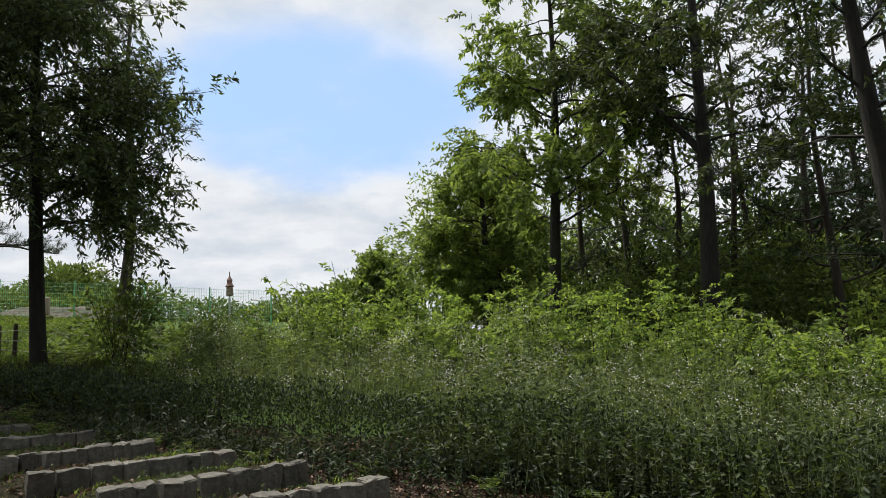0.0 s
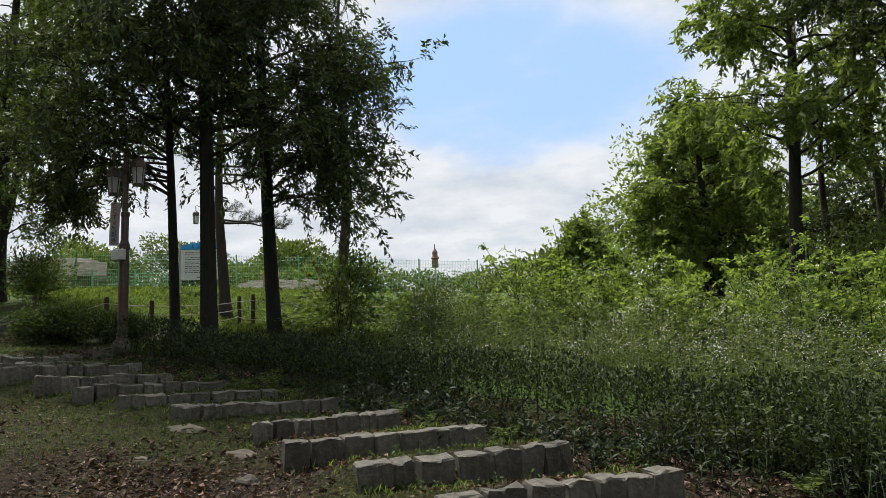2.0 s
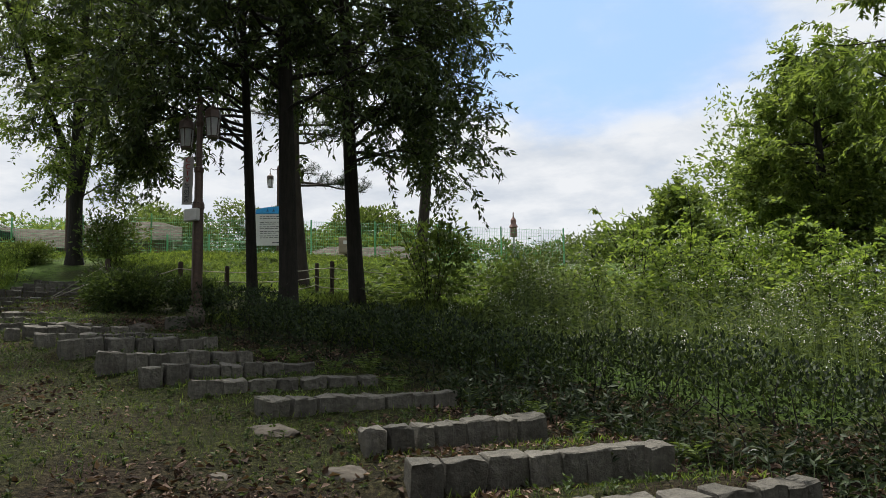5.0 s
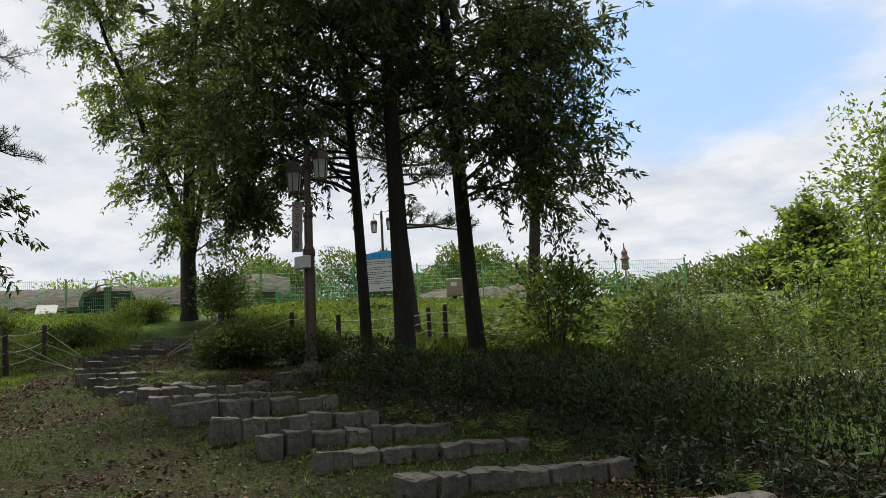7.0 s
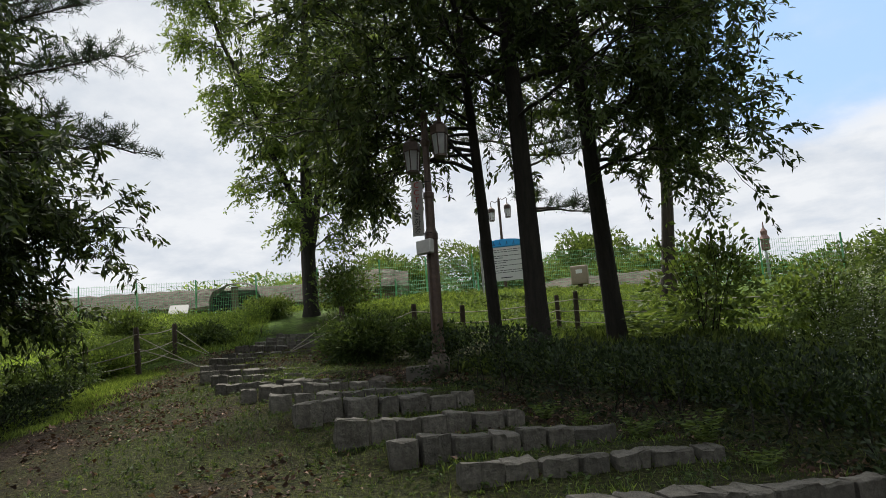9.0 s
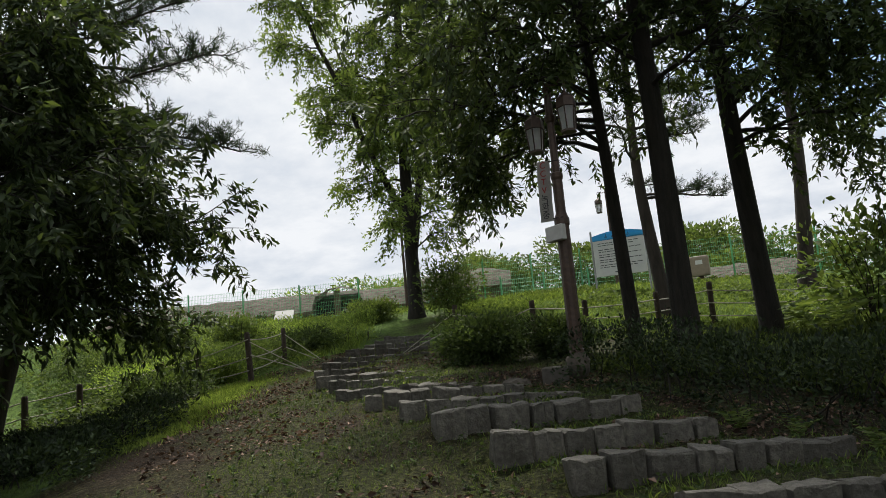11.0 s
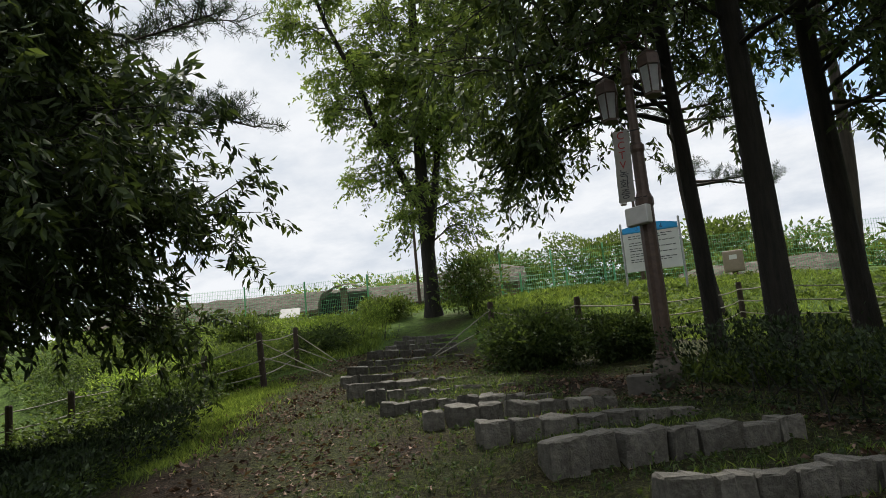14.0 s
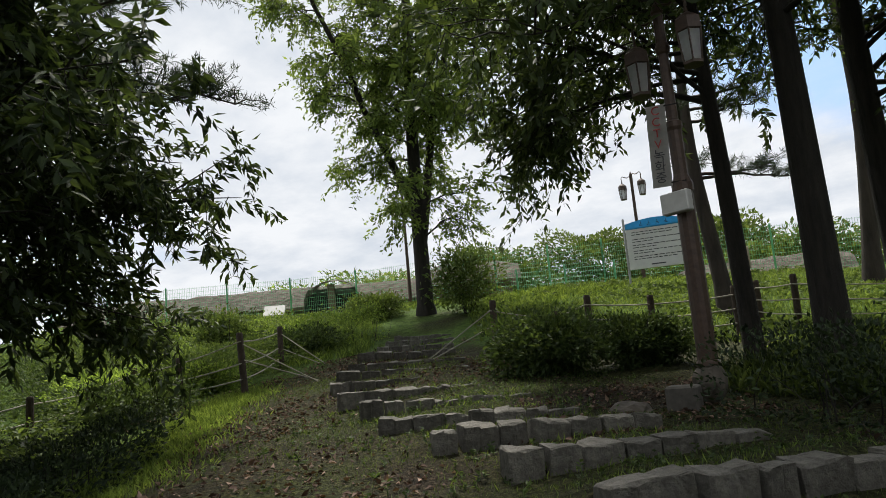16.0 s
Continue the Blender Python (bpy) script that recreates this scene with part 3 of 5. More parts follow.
def hedge(name, line, wide, high, mat, label, seed, per_m2=620, leaf=(0.055, 0.026), top_wave=0.1, gap=0.12):
    """A clipped but shaggy hedge along a line of (x, y): leaves on its skin and inside, stems below."""
    rng = np.random.default_rng(seed)
    line = np.array(line, float)
    seg = np.linalg.norm(np.diff(line, axis=0), axis=1)
    cum = np.concatenate([[0], np.cumsum(seg)])
    total = cum[-1]
    n = int(per_m2 * total * (wide + 2 * high))
    s = rng.uniform(0, total, n)
    cx, cy = np.interp(s, cum, line[:, 0]), np.interp(s, cum, line[:, 1])
    k = np.clip(np.searchsorted(cum, s) - 1, 0, len(seg) - 1)
    t = (line[k + 1] - line[k]) / seg[k][:, None]
    nx, ny = -t[:, 1], t[:, 0]
    a = rng.uniform(-0.25, math.pi + 0.25, n)
    w = wide * 0.5 * (1 + 0.22 * np.sin(s * 2.1 + 1) + 0.15 * np.sin(s * 5.3))
    h = high * (1 + top_wave * np.sin(s * 1.7) + 0.5 * top_wave * np.sin(s * 4.9 + 2))
    depth = 1 - 0.45 * rng.uniform(0, 1, n) ** 2 + 0.10 * rng.normal(size=n) * (rng.uniform(0, 1, n) > 0.6)
    ca, sa = np.cos(a), np.sin(a)
    off = np.sign(ca) * np.abs(ca) ** 0.6 * w * depth
    up = (gap + (1 - gap) * np.clip(np.sign(sa) * np.abs(sa) ** 0.6 * depth, 0, 1.4)) * h
    x, y = cx + nx * off, cy + ny * off
    P = np.stack([x, y, ground_z(x, y) + up], 1)
    D = np.stack([nx * ca, ny * ca, 0.3 + sa], 1) + rng.normal(size=(n, 3)) * 0.7
    o = np.array([line[0, 0], line[0, 1], gz(*line[0])])
    th = thing(name, o, label, "hedge")
    V, T = leaf_arrays(rng, P - o, D, leaf[0], leaf[1])
    tagged(hang("foliage", mesh_np("foliage", V, T, mat), th), kind="stuff")
    paths = []
    for i in range(int(total * 7)):
        q = rng.uniform(0, total)
        x, y = np.interp(q, cum, line[:, 0]) + rng.normal() * wide * 0.22, np.interp(q, cum, line[:, 1]) + rng.normal() * wide * 0.22
        paths.append((curve_path(rng, np.array([x, y, gz(x, y) - 0.03]) - o, (rng.normal() * 0.3, rng.normal() * 0.3, 1), high * 0.85, 4, 0.15), np.linspace(0.009, 0.003, 5)))
    v, q = tubes(paths, 4)
    tagged(hang("branchwork", mesh_np("branchwork", v, q, M_BARK), th), kind="stuff")
    return th


# ---- ground ----
def axis_steps(lo, hi, step, far):
    mid = list(np.arange(lo, hi + 1e-6, step))
    out, d = [], step
    v = hi
    while v < far:
        d *= 1.35
        v += d
        out.append(v)
    low, d, v = [], step, lo
    while v > -far:
        d *= 1.35
        v -= d
        low.append(v)
    return np.array(low[::-1] + mid + out)


def stair_head(x, y):
    """The worn soil at the head of the steps, up to the forked tree."""
    s, p = -0.72 * x + 0.69 * y, 0.69 * x + 0.72 * y
    return smooth(21, 23.5, s) * (1 - smooth(32, 33.5, s)) * smooth(-2.3, -1.5, p) * (1 - smooth(0.2, 1.0, p))


def grassy(x, y):
    """How grassy the ground is: bare trodden soil round the steps, green elsewhere."""
    s, p = -0.72 * x + 0.69 * y, 0.69 * x + 0.72 * y
    g = 1.2 * smooth(22, 26, s) + 0.9 * smooth(-3.2, -4.4, p) + 0.8 * smooth(4.6, 6.0, p) - 0.22 + 0.36 * smooth(7.5, 11, s) + 0.38 * np.clip(trodden(x, y), -1, 1) - 0.75 * stair_head(x, y)
    return np.clip(g, -0.4, 1)


gx, gy = axis_steps(-38, 20, 0.22, 1500), axis_steps(-6, 34, 0.22, 1500)
GX, GY = np.meshgrid(gx, gy, indexing="ij")
GZ = ground_z(GX, GY)
idx = np.arange(GX.size).reshape(GX.shape)
quads = np.stack([idx[:-1, :-1], idx[1:, :-1], idx[1:, 1:], idx[:-1, 1:]], -1).reshape(-1, 4)
ground_me = mesh_np("ground", np.stack([GX, GY, GZ], -1).reshape(-1, 3), quads, M_GROUND, True)
att = ground_me.attributes.new("grassy", "FLOAT", "POINT")
att.data.foreach_set("value", grassy(GX, GY).ravel().astype(np.float32))
tagged(new("ground", ground_me), "sloping soil with moss, grass and fallen leaves", "ground", kind="structure")

# ---- stone steps: rows of rough granite blocks, two metres wide ----


def block_mesh(rng, length, deep, high):
    """A rough-hewn block: a bevelled box, its corners knocked about."""
    bm = bmesh.new()
    bmesh.ops.create_cube(bm, size=1)
    bmesh.ops.subdivide_edges(bm, edges=[e for e in bm.edges if abs(e.verts[0].co.x - e.verts[1].co.x) > 0.5], cuts=1)
    bmesh.ops.scale(bm, vec=(length, deep, high), verts=bm.verts)
    for v in bm.verts:
        v.co += Vector((rng.normal() * 0.010, rng.normal() * 0.014, rng.normal() * 0.008))
    bmesh.ops.bevel(bm, geom=bm.edges[:], offset=0.013, segments=1, affect="EDGES")
    for v in bm.verts:
        v.co += Vector((rng.normal() * 0.006, rng.normal() * 0.007, rng.normal() * 0.006))
    me = bpy.data.meshes.new("stone_block")
    bm.to_mesh(me)
    bm.free()
    me.materials.append(M_STONE)
    return me


def stone_rows():
    rng = np.random.default_rng(5)
    for k, (x0, y0, x1, y1, top) in enumerate(ROWS_STEP):
        d = Vector((x1 - x0, y1 - y0, 0))
        width, ang = d.length, math.atan2(d.y, d.x)
        th = thing("stone_step", (x0, y0, top - 0.2), "row of rough grey granite blocks forming a hillside step", "step", "steps up the slope")
        th.rotation_euler = (0, (0.035 if k > 3 else 0.0), ang)
        th.location.z += 0.035 * width / 2 if k > 3 else 0.0
        n = 7 if k < 14 else 6
        cuts = np.cumsum(rng.uniform(0.75, 1.3, n))
        cuts = np.concatenate([[0], cuts / cuts[-1] * width])
        for a, b in zip(cuts, cuts[1:]):
            ln, deep, high = b - a - rng.uniform(0.008, 0.032), rng.uniform(0.16, 0.23), 0.34
            ob = hang("stone_block", block_mesh(rng, ln, deep, high), th)
            ob.location = ((a + b) / 2, deep / 2 + rng.normal() * 0.012, 0.2 - high / 2 + rng.normal() * 0.009)
            ob.rotation_euler = (rng.normal() * 0.03, rng.normal() * 0.02, rng.normal() * 0.035)


stone_rows()


M_RUST = plain("faded_red_paint", (0.22, 0.125, 0.105), 0.6, 0, 9.0, 0.3, 0)


# ---- lamp posts ----
def lantern(parent, x, y, z, s=1.0):
    """A six-sided lantern hung under a hook, with a roof cap, frosted panes and a framed floor."""
    shell = turned([(0.13 * s, 0.20 * s), (0.165 * s, 0.21 * s), (0.155 * s, 0.36 * s), (0.09 * s, 0.42 * s), (0.03 * s, 0.46 * s), (0.012 * s, 0.56 * s)], 6)
    cap_me = bpy.data.meshes.new("lantern")
    bmesh.ops.recalc_face_normals(shell, faces=shell.faces)
    shell.to_mesh(cap_me)
    shell.free()
    cap_me.materials.append(M_POLE)
    cap = hang("lantern", cap_me, parent, "six-sided brown lantern with frosted panes")
    cap.location = (x, y, z)
    part("base_ring", turned([(0.10 * s, -0.2 * s), (0.125 * s, -0.2 * s), (0.125 * s, -0.165 * s), (0.10 * s, -0.165 * s)], 6), M_POLE, cap)
    part("panes", turned([(0.105 * s, -0.165 * s), (0.14 * s, 0.20 * s)], 6), M_FROST, cap, "frosted glass panes")
    for i in range(6):
        a = math.pi / 3 * i
        v, q = tubes([(np.array([[0.112 * s * math.cos(a), 0.112 * s * math.sin(a), -0.18 * s], [0.15 * s * math.cos(a), 0.15 * s * math.sin(a), 0.215 * s]]), np.array([0.011 * s, 0.011 * s]))], 5)
        hang("corner_bar", mesh_np("corner_bar", v, q, M_POLE), cap)
    return cap


def lamp_post(x, y, z, h, yaw, label, plinth=True, lean=(0.0, 0.0)):
    th = thing("lamp_post", (x, y, z), label, "lamp post", "lamp posts")
    th.rotation_euler = (lean[0], lean[1], yaw)
    if plinth:
        part("pole", turned([(0.12, 0), (0.115, 0.04), (0.10, 0.06), (0.095, h * 0.45), (0.11, h * 0.455), (0.11, h * 0.475), (0.085, h * 0.49),
                             (0.075, h * 0.5), (0.075, h * 0.62), (0.09, h * 0.63), (0.09, h * 0.645), (0.06, h * 0.65), (0.052, h * 0.84),
                             (0.07, h * 0.845), (0.085, h * 0.86), (0.06, h * 0.875), (0.055, h * 0.96), (0.075, h * 0.965), (0.05, h * 0.985), (0.01, h)], 12), M_POLE, th)
    else:
        part("pole", turned([(0.07, 0), (0.06, h * 0.3), (0.05, h * 0.9), (0.06, h * 0.91), (0.05, h * 0.97), (0.01, h)], 10), M_POLE, th)
    for sgn, lz in ((-1, h * 0.93), (1, h * 0.955)):
        p = np.array([[0, 0, lz], [0.07 * sgn, 0, lz + 0.11], [0.15 * sgn, 0, lz + 0.07], [0.23 * sgn, 0, lz + 0.10], [0.30 * sgn, 0, lz + 0.14], [0.345 * sgn, 0, lz + 0.08], [0.335 * sgn, 0, lz - 0.04]])
        v, q = tubes([(p, np.full(7, 0.017))], 6)
        hang("bracket_arm", mesh_np("bracket_arm", v, q, M_POLE, True), th)
        lantern(th, 0.335 * sgn, 0, lz - 0.53, 0.9)
    return th


LAMP = (-10.65, 12.87)
lamp_z = gz(*LAMP) + 0.36
main_lamp = lamp_post(LAMP[0], LAMP[1], lamp_z, 3.95, radians(-8), "brown metal lamp post with two hanging lanterns", lean=(radians(-2.0), radians(-1.5)))
part("junction_box", boxm(-0.16, -0.20, 1.55, 0.16, -0.10, 1.77, 0.012), M_GREYBOX, main_lamp, "pale grey metal box")


def text_part(name, body, size, mat, m, parent, depth=0.003):
    cu = bpy.data.curves.new(name, "FONT")
    cu.body, cu.size, cu.align_x, cu.align_y, cu.extrude = body, size, "CENTER", "CENTER", depth
    tmp = new(name, cu)
    bpy.context.view_layer.update()
    me = bpy.data.meshes.new_from_object(tmp.evaluated_get(bpy.context.evaluated_depsgraph_get()))
    bpy.data.objects.remove(tmp)
    me.materials.clear()
    me.materials.append(mat)
    ob = hang(name, me, parent)
    ob.matrix_local = m
    return ob


def banner():
    """A narrow upright warning banner tied to the post."""
    th = thing("warning_banner", (LAMP[0] - 0.19, LAMP[1] - 0.06, lamp_z + 1.86), "narrow faded vertical warning banner tied to the lamp post", "banner")
    th.rotation_euler = (0, radians(2), radians(14))
    bm = bmesh.new()
    n = 12
    vs = [[bm.verts.new((sx * 0.1, 0.008 * math.sin(i * 1.3), 0.88 * i / n)) for sx in (-1, 1)] for i in range(n + 1)]
    for a, b in zip(vs, vs[1:]):
        bm.faces.new((a[0], a[1], b[1], b[0]))
    bmesh.ops.solidify(bm, geom=bm.faces[:], thickness=0.006)
    part("cloth", bm, M_CLOTH, th)
    for i, ch in enumerate("CCTV\ub179\ud654\uc911"):
        text_part("letter", ch, 0.13, M_RED if i < 4 else M_INK, pose(0, -0.022, 0.81 - i * 0.12, 90, 0, 0), th)
    for z in (0.03, 0.85):
        part("tie", boxm(0.09, -0.01, z, 0.24, 0.0, z + 0.012), M_DARK, th)
    return th


banner()
bm = bmesh.new()
bmesh.ops.create_icosphere(bm, subdivisions=3, radius=1)
for v in bm.verts:
    v.co *= 1 + 0.18 * noise.noise(v.co * 1.7) + 0.05 * noise.noise(v.co * 5)
bmesh.ops.scale(bm, vec=(0.17, 0.16, 0.2), verts=bm.verts)
boulder = thing("boulder", (LAMP[0], LAMP[1], gz(*LAMP) + 0.2), "lichen-stained boulder at the foot of the lamp post", "boulder")
part("stone", bm, M_BOULDER, boulder)
footing = thing("concrete_footing", (LAMP[0] - 0.12, LAMP[1] - 0.38, gz(*LAMP) - 0.1), "stained concrete block half sunk before the lamp post", "concrete block")
footing.rotation_euler = (0, 0, radians(12))
part("block", boxm(-0.15, -0.12, 0, 0.15, 0.12, 0.31, 0.02), M_CONCRETE, footing)

lamp_post(-19.5, 28.7, gz(-19.5, 28.7), 4.1, radians(30), "distant brown lamp post with two lanterns behind the fence", False)
lamp_post(-26.3, 23.9, gz(-26.3, 23.9), 4.3, radians(25), "brown lamp post with two lanterns beside the forked tree", False)
far_lamp = thing("garden_lamp", (-12.8, 43.1, gz(-12.8, 43.1)), "slender pole lamp with a tiered red and white lantern head", "lamp post")
part("pole", turned([(0.08, 0), (0.07, 1.7), (0.05, 1.9)], 8), M_STEEL, far_lamp)
part("lantern_head", turned([(0.1, 1.9), (0.22, 1.95), (0.2, 2.45), (0.28, 2.5), (0.16, 2.7), (0.18, 2.9), (0.05, 3.1), (0.02, 3.4)], 8), M_RUST, far_lamp, "tiered red lantern head")


# ---- rope fences ----
def post_mesh(h, r=0.065):
    bm = turned([(r * 0.98, 0), (r, h * 0.3), (r * 0.95, h * 0.97), (r * 0.75, h), ], 9)
    rngp = random.Random(3)
    for v in bm.verts:
        v.co.x += rngp.uniform(-0.004, 0.004)
        v.co.y += rngp.uniform(-0.004, 0.004)
    return bm


def rope_fence(places, levels, label, h=1.0, stays=()):
    o = (places[0][0], places[0][1], gz(places[0][0], places[0][1]))
    th = thing("rope_fence", o, label, "fence")
    tops = []
    for x, y, hh, lx in places:
        z = gz(x, y)
        ob = part("post", post_mesh(hh + 0.25), M_WOOD, th)
        ob.location = (x - o[0], y - o[1], z - 0.25 - o[2])
        ob.rotation_euler = (0, radians(lx), 0)
        tops.append(np.array([x - o[0], y - o[1], z - o[2], hh]))
    for a, b in zip(tops, tops[1:]):
        for f in levels:
            n = 9
            k = np.linspace(0, 1, n)
            pts = np.stack([a[i] + (b[i] - a[i]) * k for i in range(3)], 1)
            pts[:, 2] += (a[3] + (b[3] - a[3]) * k) * f - 0.045 * np.linalg.norm(b[:2] - a[:2]) / 3 * 4 * k * (1 - k)
            pts[:, 1] -= 0.07
            v, q = tubes([(pts, np.full(n, 0.013))], 5)
            hang("rope", mesh_np("rope", v, q, M_ROPE, True), th)
    for (i, f, dx, dy) in stays:
        a = tops[i]
        e = np.array([a[0] + dx, a[1] + dy, gz(a[0] + o[0] + dx, a[1] + o[1] + dy) - o[2]])
        v, q = tubes([(np.stack([np.array([a[0], a[1], a[2] + a[3] * f]), e]), np.array([0.012, 0.012]))], 5)
        hang("stay_rope", mesh_np("stay_rope", v, q, M_ROPE), th)
    return th


rope_fence([(-15.8, 15.82, 1.0, 1), (-15.0, 16.6, 0.7, 0), (-14.45, 16.84, 0.95, 0), (-13.66, 17.62, 0.9, 1), (-12.65, 18.9, 0.95, 0), (-13.0, 21.0, 0.9, 0), (-12.02, 20.14, 1.05, 1), (-9.2, 21.4, 0.9, 0), (-5.5, 23.0, 0.9, 0)],
           (0.82, 0.55, 0.28), "dark round wooden posts with slack grey ropes on the grass bank", stays=[(0, 0.85, -0.9, -0.9), (0, 0.55, -0.7, -1.0)])
rope_fence([(-21.06, 14.8, 0.95, 0), (-18.8, 12.55, 1.1, -5), (-20.1, 12.0, 0.84, 0), (-21.1, 11.6, 0.88, 0), (-21.0, 10.75, 0.78, 0), (-20.8, 9.75, 0.88, 1), (-20.6, 8.7, 0.85, 0), (-21.5, 6.5, 0.85, 0)],
           (0.85, 0.5, 0.25), "dark wooden posts with slack grey ropes above the slope", stays=[(0, 0.85, 1.3, 0.2), (0, 0.5, 1.0, 0.3), (1, 0.8, 0.9, 0.9), (1, 0.55, 0.8, 1.0)])


# ---- green mesh fence on the terrace ----
def mesh_fence(a, b, n, h, label):
    za = gz(*a)
    th = thing("mesh_fence", (a[0], a[1], za), label, "fence", "green mesh fences")
    ang = math.atan2(b[1] - a[1], b[0] - a[0])
    for i in range(n + 1):
        f = i / n
        x, y = a[0] + (b[0] - a[0]) * f, a[1] + (b[1] - a[1]) * f
        ob = part("post", turned([(0.035, -0.2), (0.035, h), (0.025, h + 0.03)], 8), M_GREEN, th)
        ob.location = (x - a[0], y - a[1], gz(x, y) - za)
        if i == n:
            break
        x2, y2 = a[0] + (b[0] - a[0]) * (i + 1) / n, a[1] + (b[1] - a[1]) * (i + 1) / n
        L = math.hypot(x2 - x, y2 - y)
        dz = gz(x2, y2) - gz(x, y)
        paths = []
        for k in range(1, int(L / 0.075)):
            w = k * 0.075
            paths.append((np.array([[w, 0, 0.06 + dz * w / L], [w, 0, h - 0.03 + dz * w / L]]), np.array([0.0055, 0.0055])))
        for k in range(int(h / 0.15)):
            z = 0.08 + k * 0.15
            paths.append((np.array([[0, 0.006, z], [L, 0.006, z + dz]]), np.array([0.005, 0.005])))
        v, q = tubes(paths, 3)
        pan = hang("wire_panel", mesh_np("wire_panel", v, q, M_GREEN), th)
        pan.location = ob.location
        pan.rotation_euler = (0, 0, ang)
        tagged(pan, kind="stuff")
    return th


mesh_fence((-39.5, 16.0), (-23.75, 25.8), 7, 1.65, "green welded wire mesh fence along the terrace edge")
mesh_fence((-23.75, 25.8), (-20.7, 28.15), 2, 1.75, "green welded wire mesh fence beside the gate")
mesh_fence((-20.7, 28.15), (-8.0, 33.5), 5, 1.65, "green welded wire mesh fence running behind the trees")
mesh_fence((-22.2, 25.0), (-19.4, 26.6), 2, 0.8, "low green wire mesh ramp rail")


# ---- thatched huts ----
def hut(x, y, yaw, length, width, wall_h, rise, label, openings=(), sink=0.0):
    z0 = gz(x, y) - 0.1 - sink
    th = thing("thatched_hut", (x, y, z0), label, "hut", "thatched huts")
    th.rotation_euler = (0, 0, yaw)
    L, W = length / 2, width / 2
    # front wall in pieces round its openings
    xs = [-L]
    for a, b in openings:
        xs += [a, b]
    xs.append(L)
    for i in range(0, len(xs), 2):
        if xs[i + 1] - xs[i] > 0.05:
            part("wall", boxm(xs[i], -W, 0, xs[i + 1], -W + 0.2, wall_h, 0.01), M_MUD, th)
    part("wall", boxm(-L, W - 0.2, 0, L, W, wall_h, 0.01), M_MUD, th)
    part("wall", boxm(-L, -W + 0.2, 0, -L + 0.2, W - 0.2, wall_h, 0.01), M_MUD, th)
    part("wall", boxm(L - 0.2, -W + 0.2, 0, L, W - 0.2, wall_h, 0.01), M_MUD, th)
    for a, b in openings:
        part("timber_post", boxm(a - 0.07, -W - 0.05, 0, a + 0.07, -W + 0.08, wall_h), M_WOOD, th)
    bm = bmesh.new()
    prof = []
    for i in range(15):
        a = -1 + 2 * i / 14
        prof.append((a * (W + 0.55), wall_h - 0.25 + rise * (1 - abs(a) ** 2.0)))
    N = int(length / 0.35)
    rngh = random.Random(int(length * 10))
    rows = []
    for k in range(N + 1):
        xx = -L - 0.4 + (length + 0.8) * k / N
        end = min(k, N - k) / 2.0
        squash = 1 if end >= 1 else 0.8 + 0.2 * end
        rows.append([bm.verts.new((xx, py * squash + rngh.uniform(-0.03, 0.03), wall_h - 0.25 + (pz - wall_h + 0.25) * squash + rngh.uniform(-0.06, 0.06))) for py, pz in prof])
    for r1, r2 in zip(rows, rows[1:]):
        for i in range(14):
            bm.faces.new((r1[i], r2[i], r2[i + 1], r1[i + 1]))
    bmesh.ops.solidify(bm, geom=bm.faces[:], thickness=0.28)
    part("thatched_roof", bm, M_THATCH, th, "weathered grey-brown thatch")
    return th


def hut_entrance(parent, x, y, w, h):
    """A thatched hood on the hut's front, over a doorway filled by a near-black slab."""
    bm = bmesh.new()
    n = 10
    rngd = random.Random(6)
    rings = []
    for k in range(5):
        yy = y - 1.0 + k * 0.55
        rings.append([bm.verts.new((x + w * 0.62 * math.cos(math.pi * i / n) + rngd.uniform(-0.04, 0.04), yy + rngd.uniform(-0.06, 0.06),
                                    0.25 + (h * (0.9 + 0.05 * k)) * math.sin(math.pi * i / n) ** 0.6 + rngd.uniform(-0.05, 0.05))) for i in range(n + 1)])
    for a, b in zip(rings, rings[1:]):
        for i in range(n):
            bm.faces.new((a[i], b[i], b[i + 1], a[i + 1]))
    bmesh.ops.solidify(bm, geom=bm.faces[:], thickness=0.14)
    part("entrance_hood", bm, M_THATCH, parent, "ragged thatched hood over the doorway")
    # solid slab: the shade inside the entrance is its near-black colour
    part("doorway", boxm(x - w * 0.55, y - 0.55, 0, x + w * 0.55, y - 0.45, h * 0.72), M_DARK, parent, "near-black slab painted as the shade inside the doorway")
    part("timber_post", boxm(x - w * 0.1, y - 0.85, 0, x + w * 0.05, y - 0.72, h), M_MUD, parent)


long_hut = hut(-35.5, 23.4, radians(46), 15.0, 5.0, 0.85, 1.05, "long low hut with a weathered thatched roof", [(1.0, 3.0), (3.6, 4.8)], 0.25)
hut_entrance(long_hut, 3.6, -2.5, 1.9, 1.4)
hut(-28.6, 29.9, radians(40), 3.6, 3.4, 1.0, 1.0, "small thatched hut behind the mesh fence", [(-0.6, 0.6)], 0.05)
hut(-17.0, 33.0, radians(20), 5.0, 4.0, 0.5, 1.0, "low thatched pit hut behind the trees", [(-2.0, -0.8)], 0.4)


